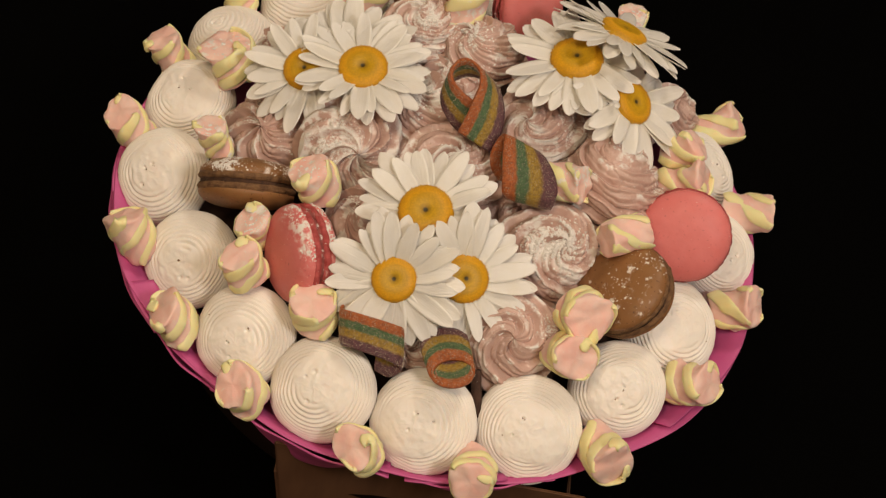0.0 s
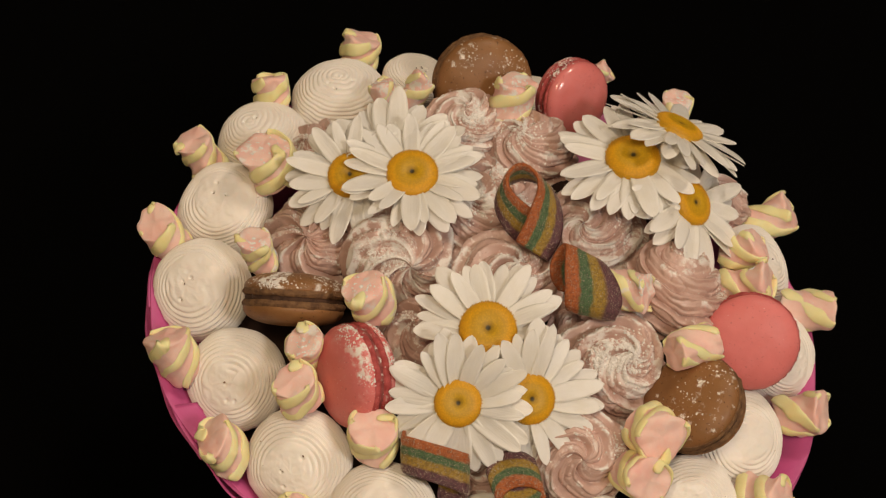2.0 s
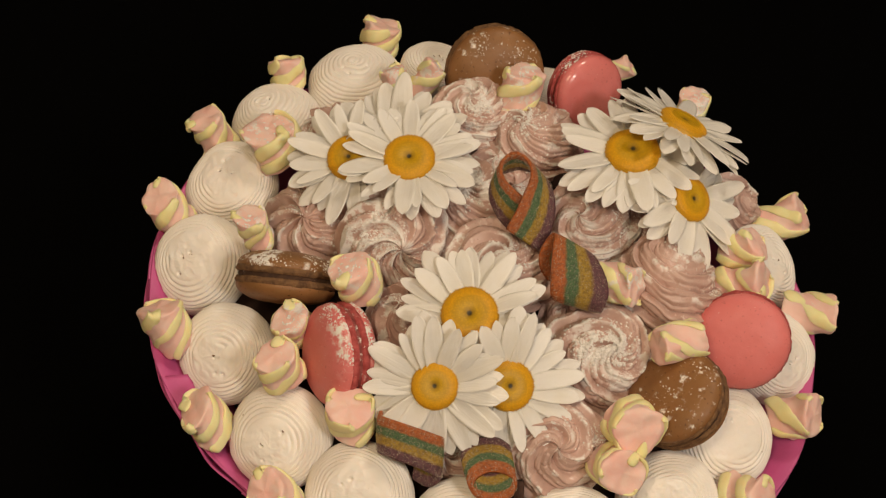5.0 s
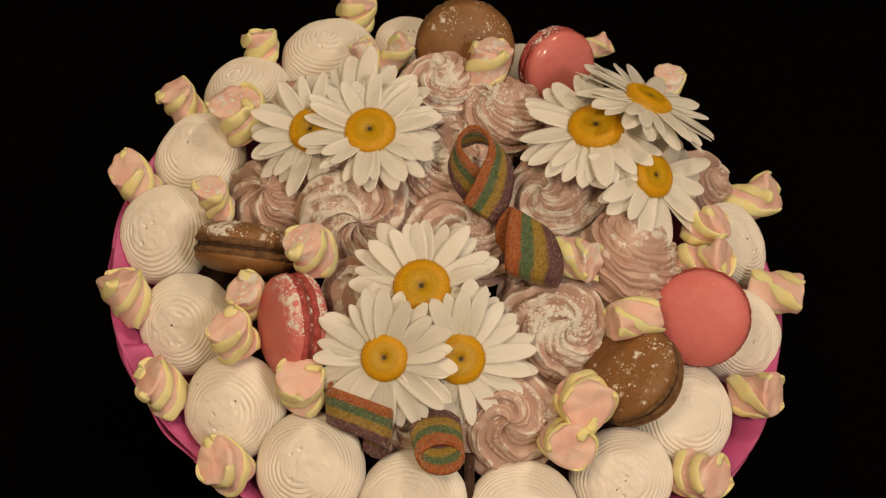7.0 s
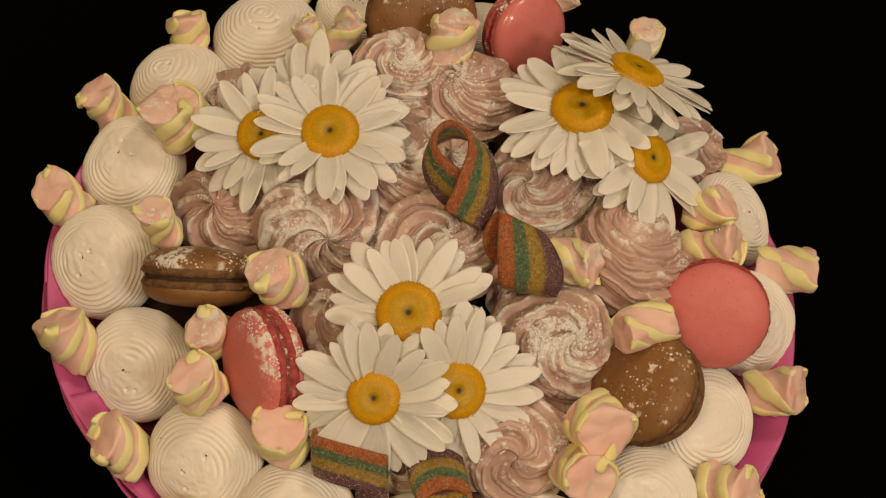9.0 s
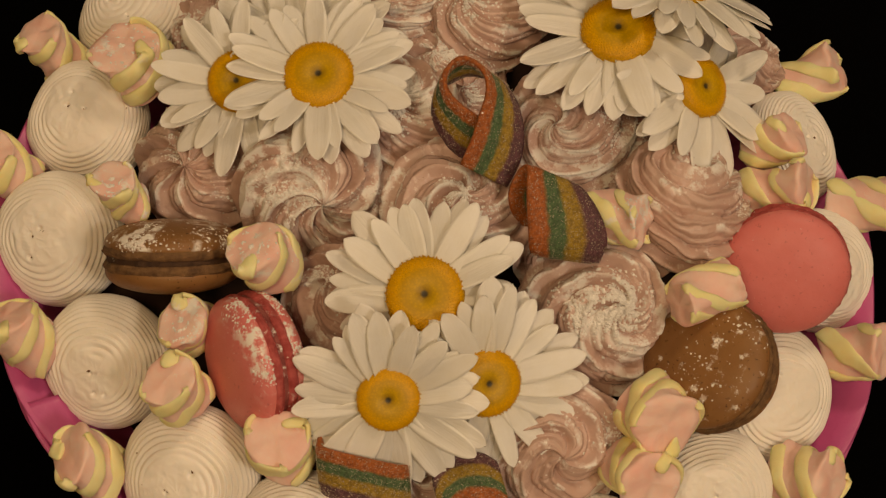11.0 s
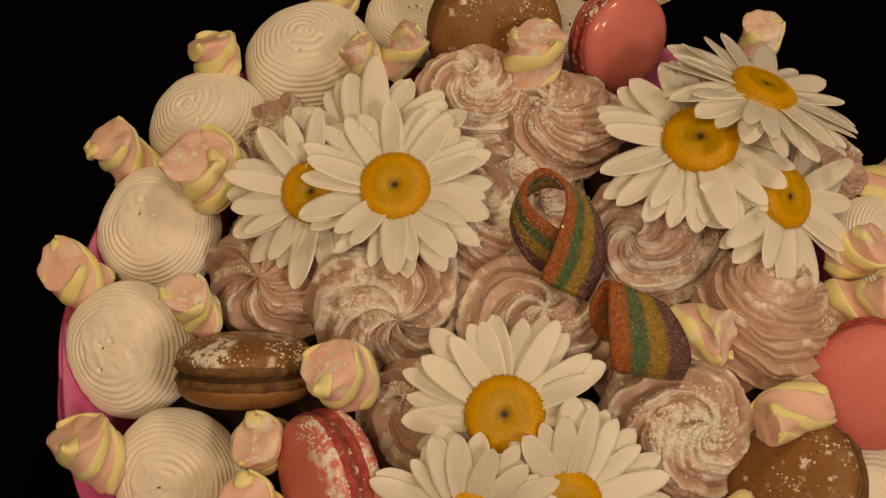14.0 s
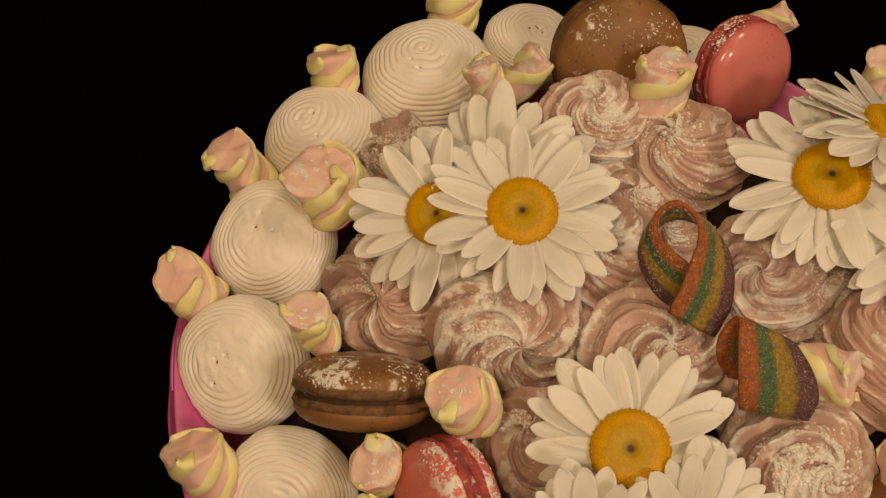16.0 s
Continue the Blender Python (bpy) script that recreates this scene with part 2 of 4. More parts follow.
def kraft_material():
    m, nt, b = material("brown_kraft_card", (0.20, 0.10, 0.045), 0.7)
    v = coords(nt)
    mp = add(nt, "ShaderNodeMapping")
    mp.inputs["Scale"].default_value = (1, 1, 0.12)
    nt.links.new(v, mp.inputs["Vector"])
    nt.links.new(ramp(nt, noise_tex(nt, mp.outputs[0], 160, 5), [(0.3, (0.115, 0.050, 0.023)), (0.7, (0.155, 0.070, 0.033))]), b.inputs["Base Color"])
    bump(nt, b, noise_tex(nt, v, 600, 3), 0.2, 0.0005)
    return m


M_KRAFT = kraft_material()


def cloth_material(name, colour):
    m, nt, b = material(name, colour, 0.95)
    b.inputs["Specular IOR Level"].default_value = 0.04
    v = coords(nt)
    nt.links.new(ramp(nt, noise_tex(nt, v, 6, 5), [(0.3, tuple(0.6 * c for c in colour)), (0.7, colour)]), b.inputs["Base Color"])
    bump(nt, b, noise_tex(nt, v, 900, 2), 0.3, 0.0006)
    return m


# Dark brown that stands in for shade between the sweets.
M_GAP_SHADE = cloth_material("gap_shade_brown", (0.045, 0.026, 0.020))
def plaster_material():
    m, nt, b = material("beige_bounce_plaster", (0.62, 0.56, 0.48), 0.9)
    v = coords(nt)
    nt.links.new(ramp(nt, noise_tex(nt, v, 2, 5), [(0.3, (0.58, 0.52, 0.44)), (0.7, (0.66, 0.60, 0.52))]), b.inputs["Base Color"])
    bump(nt, b, noise_tex(nt, v, 90, 4), 0.2, 0.002)
    return m


M_BOUNCE_PLASTER = plaster_material()
M_CLOTH = cloth_material("black_cloth", (0.0008, 0.0007, 0.0007))


# ---------- mesh helpers ----------
def mesh_from(name, verts, faces, mat, smooth=True):
    me = bpy.data.meshes.new(name)
    me.from_pydata([tuple(v) for v in verts], [], faces)
    me.update()
    me.materials.append(mat)
    if smooth:
        me.polygons.foreach_set("use_smooth", [True] * len(me.polygons))
    return me


def part(name, mesh, parent, label="", kind=""):
    ob = new(name, mesh)
    ob.parent = parent
    return tagged(ob, label, kind=kind)


def thing(name, place, axis, label, category, group="", spin=0.0, size=1.0, mesh=None):
    """A top-level object at place with its z along axis."""
    ob = new(name, mesh)
    z = Vector(axis).normalized()
    q = z.to_track_quat("Z", "Y")
    ob.matrix_world = Matrix.Translation(place) @ q.to_matrix().to_4x4() @ Matrix.Rotation(spin, 4, "Z") @ Matrix.Diagonal((size, size, size, 1))
    return tagged(ob, label, category, group)


def wrap_faces(rows, cols, cap_first=True, cap_last=True):
    """Faces of a tube of rows x cols vertices, closed round the columns."""
    faces = [(i * cols + j, i * cols + (j + 1) % cols, (i + 1) * cols + (j + 1) % cols, (i + 1) * cols + j)
             for i in range(rows - 1) for j in range(cols)]
    if cap_first:
        faces.append(tuple(range(cols - 1, -1, -1)))
    if cap_last:
        faces.append(tuple((rows - 1) * cols + j for j in range(cols)))
    return faces


def n3(x, y, z):
    return noise.noise(Vector((x, y, z)))


def grain_material(name, colour, rough):
    m, nt, b = material(name, colour, rough)
    info = add(nt, "ShaderNodeNewGeometry")
    tone = ramp(nt, info.outputs["Random Per Island"], [(0.0, tuple(0.78 * c for c in colour)), (1.0, colour)])
    nt.links.new(tone, b.inputs["Base Color"])
    return m


M_SUGAR = grain_material("icing_sugar", (0.90, 0.87, 0.84), 0.6)
M_CRUMB = grain_material("browned_crumb", (0.16, 0.075, 0.03), 0.6)


def grain_mesh(name, spots, mat):
    """Small uneven octahedra at (place, normal, size)."""
    verts, faces = [], []
    rng = random.Random(len(spots))
    for p, n, size in spots:
        p, n = Vector(p), Vector(n)
        a = (n.orthogonal().normalized() + n.cross(n.orthogonal()).normalized() * rng.uniform(-1, 1)).normalized()
        b = n.cross(a)
        k = len(verts)
        s1, s2 = size * rng.uniform(0.6, 1.4), size * rng.uniform(0.6, 1.4)
        for v in (p + a * s1, p + b * s2, p - a * s1, p - b * s2, p + n * size * 0.55, p - n * size * 0.4):
            verts.append(tuple(v))
        for i in range(4):
            faces += [(k + i, k + (i + 1) % 4, k + 4), (k + (i + 1) % 4, k + i, k + 5)]
    return mesh_from(name, verts, faces, mat, False)


def dust(ob, mesh, r, count, seed, patches=2, spread=0.23, parent=None, coarse=1.0):
    """Clumps of icing sugar on the faces of a mesh that look up."""
    rng = random.Random(seed * 31 + 7)
    up = ob.matrix_world.to_3x3().inverted() @ Vector((0, 0, 1))
    up.normalize()
    total = len(mesh.vertices)
    centres = []
    if coarse > 1:  # one thick heap on top, where the sieve was shaken
        top = ob.matrix_world.to_3x3().inverted() @ Vector((0, -0.40, 0.92))
        heap = max(mesh.vertices, key=lambda v: v.co.dot(top))
        centres.append((heap.co.copy(), r * spread * 1.1, 1.0))
    for _ in range(4000):
        v = mesh.vertices[rng.randrange(total)]
        if v.normal.dot(up) > 0.72:
            centres.append((v.co.copy(), r * spread * rng.uniform(0.5, 1.2), rng.uniform(0.5, 1.0)))
            if len(centres) == patches:
                break
    spots, jitter = [], 2.6 / math.sqrt(total)
    for _ in range(count * 40):
        v = mesh.vertices[rng.randrange(total)]
        face = v.normal.dot(up)
        if face < 0.25:
            continue
        chance = 0.0012 + sum(w * math.exp(-(v.co - c).length_squared / (2 * q * q)) for c, q, w in centres)
        chance *= min(1, 0.15 + 2.6 * max(0, 0.1 + n3(*(v.co * (5.5 / r) + Vector((seed, 0, 0))))))
        if rng.random() < chance * face:
            off = Vector((rng.uniform(-1, 1), rng.uniform(-1, 1), rng.uniform(-1, 1))) * r * jitter
            spots.append((v.co + off - v.normal * off.dot(v.normal), v.normal.copy(), coarse * (0.00014 + 0.00052 * rng.random() ** 2)))
            if len(spots) >= count:
                break
    return part("icing_sugar", grain_mesh("icing_sugar", spots, M_SUGAR), parent or ob, "scattered white grains of icing sugar", "stuff")


# ---------- kinds of things ----------
def zefir(place, axis, r, seed=0, top=0.0, flat=0.55):
    """A piped dome of white zefir: one fine cord laid round and round, crinkled and smeared at the tip."""
    rng = random.Random(seed)
    rows, cols = 170, 112
    ox, oy = rng.uniform(-0.12, 0.12), rng.uniform(-0.12, 0.12)
    turns = rng.uniform(19, 23)
    pits = [(rng.uniform(-0.3, 0.3), rng.uniform(-0.3, 0.3), rng.uniform(0.0004, 0.0012)) for _ in range(3)]
    away = rng.uniform(0, 6.28)
    verts = []
    for i in range(rows):
        u = i / (rows - 1)
        a = -0.75 + (math.pi / 2 + 0.75) * u
        ca, sa = max(math.cos(a), 0.0), math.sin(a)
        rho = ca ** 0.74 if a > 0 else ca ** 0.5
        z = flat * (abs(sa) ** 0.92) * (1 if sa > 0 else -0.8)
        for j in range(cols):
            th = 2 * math.pi * j / cols
            c, s = math.cos(th) * rho, math.sin(th) * rho
            n1 = n3(1.3 * c + seed * 7, 1.3 * s, z)
            n2 = n3(3.1 * c + seed * 3, 3.1 * s, 2 * z)
            n4 = n3(7.0 * c + seed, 7.0 * s, 5 * z)
            ph = 2 * math.pi * (turns * u + j / cols) + 1.6 * n1 + 0.5 * n2
            if top:
                ph += top * 8.0 * math.sin(th + seed) * u * u + 2.0 * n2
            edge = (1 - abs(math.sin(ph / 2))) ** 1.1
            rough = n3(1.1 * math.cos(th) + seed * 11, 1.1 * math.sin(th), 0.8 * u)
            reach = 0.86 + 0.09 * math.cos(th - away) + 0.16 * n1 + 0.08 * rough
            fade = min(1, max(0.0, (reach - u) / 0.12)) * min(1.15, max(0.55, 0.95 + 0.8 * rough + 0.5 * n2))
            if top:
                fade = 0.35 + 0.3 * min(1, max(0, (0.85 - u) / 0.3)) + 0.3 * n1
            d = -0.056 * edge * fade + 0.030 * n1 + 0.014 * n2 + 0.006 * n4
            smear = min(1, max(0, (u - reach + 0.12) / 0.14))
            crinkle = (1 - abs(n3(5.5 * c + seed * 2, 5.5 * s, 2.0 + 0.6 * n1)) * 2.2)
            tear = (1 - abs(n3(11 * c + seed * 5, 8 * s, 4.0)) * 2.6)
            d += smear * (0.006 * max(0, crinkle) ** 3 + 0.005 * max(0, tear) ** 4 + 0.012 * n3(6 * c + seed, 10 * s, 1)) * (0.5 if top else 1)
            if sa > 0:
                for px, py, w in pits:
                    d -= 0.055 * math.exp(-((c - px) ** 2 + (s - py) ** 2) / w)
            k = u ** 3
            q = (1 + d)
            verts.append((r * (q * c + ox * k), r * (q * s + oy * k), r * (z + d * max(sa, 0) * 0.9)))
    me = mesh_from("zefir", verts, wrap_faces(rows, cols), M_ZEFIR)
    ridged = "white piped zefir with ridges swirling over its top" if top else "white piped zefir dome with fine concentric ridges"
    lower = Vector(place) - Vector(axis).normalized() * r * 0.22
    ob = thing("zefir", lower, axis, ridged, "zefir", "zefirs in the outer ring", rng.uniform(0, 6.28), 1.0, me)
    spots = []
    for px, py, w in pits:
        best = min((v for v in me.vertices if v.co.z > 0), key=lambda v: (v.co.x - r * (px + ox * 0.6)) ** 2 + (v.co.y - r * (py + oy * 0.6)) ** 2)
        for _ in range(rng.choice((1, 2, 3))):
            off = Vector((rng.uniform(-1, 1), rng.uniform(-1, 1), 0)) * 0.0011
            spots.append((best.co + off - best.normal * off.dot(best.normal), best.normal.copy(), rng.uniform(0.00025, 0.00075)))
    part("browned_crumb", grain_mesh("browned_crumb", spots, M_CRUMB), ob, "dark brown crumbs in the tip", "stuff")
    return ob


def cream_rosette(place, axis, r, seed=0, twist=2.4, tall=0.82, sugar=0.3, lobes=5):
    """A rosette piped from a star nozzle, its overlapping ridges winding up to a tip."""
    rng = random.Random(seed)
    rows, cols = 116, 220
    curve = rng.uniform(0.95, 1.2)
    side, slip = rng.uniform(0, 6.28), rng.uniform(0.10, 0.24)
    step = [rng.uniform(0.7, 1.25) for _ in range(lobes)]
    verts, crest = [], []
    for i in range(rows):
        u = i / (rows - 1)
        a = -0.6 + (math.pi / 2 + 0.6) * u
        ca, sa = max(math.cos(a), 0.0), math.sin(a)
        rho = ca ** 0.80 if a > 0 else ca ** 0.5
        z = tall * (abs(sa) ** 1.05) * (1 if sa > 0 else -0.7)
        for j in range(cols):
            th = 2 * math.pi * j / cols
            c, s = math.cos(th) * rho, math.sin(th) * rho
            n1 = n3(1.2 * c + seed * 5, 1.2 * s, 1.2 * z)
            n2 = n3(2.9 * c + seed, 2.9 * s, 2.9 * z + 3)
            n5 = n3(5.5 * c + seed * 3, 5.5 * s, 5.5 * z)
            ph = lobes * (th + twist * u ** curve) + 1.1 * n1 + 0.55 * n2 + 0.15 * n5
            lap = ph / (2 * math.pi)
            f = lap % 1.0
            which = step[int(lap) % lobes]
            # each ridge swells, then drops off steeply under the next
            rise = min(1, f / 0.84)
            shelf = rise ** 0.75 if f < 0.84 else 1 - ((f - 0.84) / 0.16) ** 0.6
            fine = abs(math.sin(1.5 * ph + 1.0 * n2))
            torn = 0.06 * max(0, 1 - abs(n3(5 * c + seed * 9, 5 * s, 3 * z)) * 7) * max(0, n3(2.2 * c, 2.2 * s + seed, 7)) * 2
            deep = 0.33 * which * (1 - 0.40 * u) * min(1, (1.04 - u) / 0.12) * (0.9 + 0.6 * n2) * min(1.0, 7.0 / (lobes + 0.6 * twist))
            d = deep * (shelf - 0.65) - 0.045 * (1 - fine) ** 1.6 * (1 - 0.5 * u) * (0.6 + 1.2 * max(0, 0.5 + n2)) - 0.016 * (1 - abs(math.sin(3.5 * ph + 2 * n2))) ** 1.5 - torn + 0.075 * n1 + 0.025 * n2 + 0.012 * n5
            crest.append(shelf if sa > -0.1 else 0.0)
            d += 0.010 * n3(11 * c + seed, 11 * s, 11 * z) + 0.030 * max(0, (u - 0.72) / 0.28) * n3(4.5 * c + seed * 2, 4.5 * s, 1.0)
            tip = max(0, (u - 0.86) / 0.14)
            move = slip * 1.3 * max(0.0, (u - 0.2) / 0.8) ** 1.4
            x, y = (1 + d) * c + move * math.cos(side), (1 + d) * s + move * math.sin(side)
            verts.append((r * x, r * y, r * (z * (1 + 0.5 * d) + 0.10 * tip * tip + d * max(sa, 0) * 0.6)))
    me = mesh_from("cream_rosette", verts, wrap_faces(rows, cols), M_CREAM_SUGAR if sugar > 0.4 else M_CREAM)
    att = me.attributes.new("crest", "FLOAT", "POINT")
    att.data.foreach_set("value", crest)
    low = Vector(place) - Vector(axis).normalized() * r * 0.30
    label = "mauve piped cream rosette heavily dusted with icing sugar" if sugar > 0.4 else "mauve piped cream rosette with curling ridges"
    ob = thing("cream_rosette", low, axis, label, "cream rosette", "mauve rosettes", rng.uniform(0, 6.28), 1.0, me)
    if sugar > 0.6:
        dust(ob, me, r, 4200, seed, 2, 0.19, coarse=1.5)
    else:
        dust(ob, me, r, 3400 if sugar > 0.4 else 1900, seed, rng.choice((2, 2, 3)), 0.25 if sugar > 0.4 else 0.20)
    return ob


def macaron(place, axis, r, colour, seed=0, sugar=0.3):
    rng = random.Random(seed)
    dusted = " dusted with icing sugar" if sugar > 0.05 else ""
    label = ("raspberry pink macaron" if colour == "pink" else "chocolate brown macaron") + dusted + " pressed among the sweets"
    root = thing("macaron", place, axis, label, "macaron", "macarons", rng.uniform(0, 6.28))
    shell_mat = M_SHELL[colour + ("_heavy" if sugar > 0.5 else "_sugar" if sugar > 0.05 else "_glossy" if sugar > 0.03 else "")]
    for side in (1, -1):
        rows, cols = 26, 104
        verts = []
        for i in range(rows):
            u = i / (rows - 1)
            a = -0.25 + (math.pi / 2 + 0.25) * u
            rho = max(math.cos(a), 0) ** 0.74
            z = 0.20 + 0.33 * math.sin(a) if a > 0 else 0.20 + 0.2 * math.sin(a)
            for j in range(cols):
                th = 2 * math.pi * j / cols
                c, s = math.cos(th), math.sin(th)
                d = 0.016 * n3(1.5 * c * rho + seed, 1.5 * s * rho, 5.0 * side) + 0.006 * n3(6 * c * rho, 6 * s * rho + seed, side)
                verts.append((r * rho * (1 + d) * c, r * rho * (1 + d) * s, r * side * (z * (1 + d))))
        faces = wrap_faces(rows, cols)
        if side < 0:
            faces = [f[::-1] for f in faces]
        me = mesh_from("shell", verts, faces, shell_mat if side > 0 or colour == "pink" else M_SHELL["brown"])
        shell = part("shell", me, root)
        if sugar > 0.05 and (side > 0 or colour == "pink" and sugar > 0.5):
            dust(root, me, r, 420 if sugar > 0.5 else 130, seed + side, 3, 0.22, shell)
        rows, cols = 9, 120
        verts = []
        for i in range(rows):
            u = i / (rows - 1)
            for j in range(cols):
                th = 2 * math.pi * j / cols
                c, s = math.cos(th), math.sin(th)
                ruff = n3(9 * c + seed, 9 * s, 4 * u + side * 3) * 0.028 + n3(24 * c, 24 * s + seed, 9 * u) * 0.024
                rr = 0.985 + 0.035 * math.sin(math.pi * u) + ruff * math.sin(math.pi * min(1, u * 1.1))
                verts.append((r * rr * c, r * rr * s, r * side * (0.040 + 0.150 * u + 0.02 * n3(5 * c, 5 * s, seed + u))))
        faces = wrap_faces(rows, cols)
        if side < 0:
            faces = [f[::-1] for f in faces]
        foot = part("foot", mesh_from("foot", verts, faces, M_FOOT[colour]), shell, "rough ruffled edge of the shell")
        if 0.03 < sugar < 0.05:
            dust(root, foot.data, r, 160, seed + side, 1, 0.3, shell)
    rows, cols = 5, 72
    verts = []
    for i in range(rows):
        u = i / (rows - 1)
        for j in range(cols):
            th = 2 * math.pi * j / cols
            c, s = math.cos(th), math.sin(th)
            rr = 0.945 + 0.02 * math.sin(math.pi * u) + 0.03 * n3(7 * c + seed, 7 * s, u * 2)
            verts.append((r * rr * c, r * rr * s, r * (-0.09 + 0.18 * u)))
    part("filling", mesh_from("filling", verts, wrap_faces(rows, cols), M_FILL[colour]), root, "dark filling between the shells")
    return root


def petal_mesh(seed):
    """A petal of length 1 along x: grooved, notched at the tip, slightly cupped."""
    rng = random.Random(seed)
    rows, cols = 15, 9
    bend, cup, lean = rng.uniform(-0.05, 0.12), rng.uniform(-0.02, 0.035), rng.uniform(-0.05, 0.05)
    n_tip, notch = rng.choice((2, 2, 3)), rng.uniform(0.0, 0.022)
    top, low = [], []
    for i in range(rows):
        u = 1 - (1 - i / (rows - 1)) ** 1.7
        for j in range(cols):
            w = 2 * j / (cols - 1) - 1
            half = 0.052 + 0.116 * (math.sin(math.pi * min(1, 0.14 + 0.80 * u))) ** 0.8
            if u > 0.78:
                half *= max(0.0, 1 - ((u - 0.78) / 0.2215) ** 2.6) ** 0.5
            x = u - notch * max(0.0, (u - 0.90) / 0.10) * abs(math.cos(n_tip * math.pi * (w + 1) / 2)) ** 2
            y = half * w + lean * u * u
            z = -bend * u * u + cup * w * w * (1 - 0.4 * u) + 0.0035 * math.cos(3 * math.pi * w) * math.sin(math.pi * min(1, u * 1.1)) + 0.05 * u * (1 - u)
            top.append((x, y, z))
            low.append((x, y, z - 0.004))
    k = rows * cols
    faces = []
    for i in range(rows - 1):
        for j in range(cols - 1):
            a, b, c, d = i * cols + j, (i + 1) * cols + j, (i + 1) * cols + j + 1, i * cols + j + 1
            faces += [(a, b, c, d), (k + d, k + c, k + b, k + a)]
    rim = [i * cols for i in range(rows)] + [(rows - 1) * cols + j for j in range(1, cols)] + [i * cols + cols - 1 for i in range(rows - 2, -1, -1)] + [j for j in range(cols - 2, 0, -1)]
    for a, b in zip(rim, rim[1:] + rim[:1]):
        faces.append((b, a, k + a, k + b))
    return mesh_from("petal", top + low, faces, M_PETAL)


PETALS = [petal_mesh(s) for s in range(9)]


def disc_mesh(seed):
    """The domed yellow heart: florets in a sunflower spiral with a dent in the middle."""
    verts, faces = [], []
    rows, cols = 14, 48

    def height(q):
        return 0.30 * math.sqrt(max(0, 1 - q ** 2.6)) - 0.11 * math.exp(-(q / 0.30) ** 2) - 0.03 * math.exp(-(q / 0.10) ** 2)

    for i in range(rows):
        q = 1 - i / (rows - 0.5)
        for j in range(cols):
            th = 2 * math.pi * j / cols
            verts.append((q * math.cos(th), q * math.sin(th), height(q) if i else -0.16))
    faces += wrap_faces(rows, cols, False, True)
    rng = random.Random(seed)
    total = 680
    for k in range(total):
        q = math.sqrt((k + 0.5) / total) * 0.975
        th = k * 2.39996
        rim = min(1, max(0, (q - 0.55) / 0.12))
        s = 0.016 + 0.012 * rim
        cx, cy, cz = q * math.cos(th), q * math.sin(th), height(min(q, 0.985))
        out = 0.55 * q * q
        nx, ny, nz = Vector((math.cos(th) * out, math.sin(th) * out, 1)).normalized()
        n = Vector((nx, ny, nz))
        t1 = n.orthogonal().normalized()
        t2 = n.cross(t1)
        b0 = len(verts)
        c = Vector((cx, cy, cz))
        hgt = s * rng.uniform(0.4, 0.7) * (1 + 0.9 * rim)
        for m in range(6):
            an = m * math.pi / 3
            verts.append(tuple(c + (t1 * math.cos(an) + t2 * math.sin(an)) * s - n * 0.02))
        for m in range(6):
            an = m * math.pi / 3
            verts.append(tuple(c + (t1 * math.cos(an) + t2 * math.sin(an)) * s * 0.62 + n * hgt * 0.7))
        verts.append(tuple(c + n * hgt))
        for m in range(6):
            m2 = (m + 1) % 6
            faces.append((b0 + m, b0 + m2, b0 + 6 + m2, b0 + 6 + m))
            faces.append((b0 + 6 + m, b0 + 6 + m2, b0 + 12))
    return mesh_from("disc", verts, faces, M_DISC)


DISC = disc_mesh(3)


def daisy(place, axis, r, r_disc, seed=0, count=34, droop=None):
    """droop: rows of a direction, the degrees by which the petals on that side hang, and how far round it reaches."""
    rng = random.Random(seed)
    root = thing("daisy", place, axis, "fresh white daisy with a yellow heart lying on the cream", "daisy", "daisies", rng.uniform(0, 6.28))
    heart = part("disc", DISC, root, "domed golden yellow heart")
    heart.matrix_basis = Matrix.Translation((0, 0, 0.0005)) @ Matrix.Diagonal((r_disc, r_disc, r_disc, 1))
    inv = root.matrix_world.to_3x3().inverted()
    sags = []
    for way, deg, reach in droop or ():
        w = inv @ Vector(way)
        sags.append((math.atan2(w.y, w.x), deg, radians(reach)))
    for layer in (0, 1):
        n = count // 2 + (count % 2) * layer
        for k in range(n):
            ang = 2 * math.pi * (k + 0.5 * layer + rng.uniform(-0.30, 0.30)) / n
            ln = (r - 0.55 * r_disc) * rng.uniform(0.82, 1.07) * (0.97 if layer else 1.0)
            tilt = rng.uniform(-8, 7) + (4 if layer else -2)
            for at, deg, reach in sags:
                off = abs((ang - at + math.pi) % (2 * math.pi) - math.pi)
                tilt -= deg * max(0.0, math.cos(min(off / reach, 1) * math.pi / 2)) ** 0.7
            p = part("petal", rng.choice(PETALS), root)
            p.matrix_basis = (Matrix.Rotation(ang, 4, "Z") @ Matrix.Translation((0.55 * r_disc, 0, -0.0012 + 0.0009 * layer + rng.uniform(-0.0003, 0.0003)))
                              @ Matrix.Rotation(-radians(tilt), 4, "Y") @ Matrix.Rotation(radians(rng.uniform(-15, 15)), 4, "X") @ Matrix.Diagonal((ln, ln * rng.uniform(0.84, 1.16), ln, 1)))
    return root


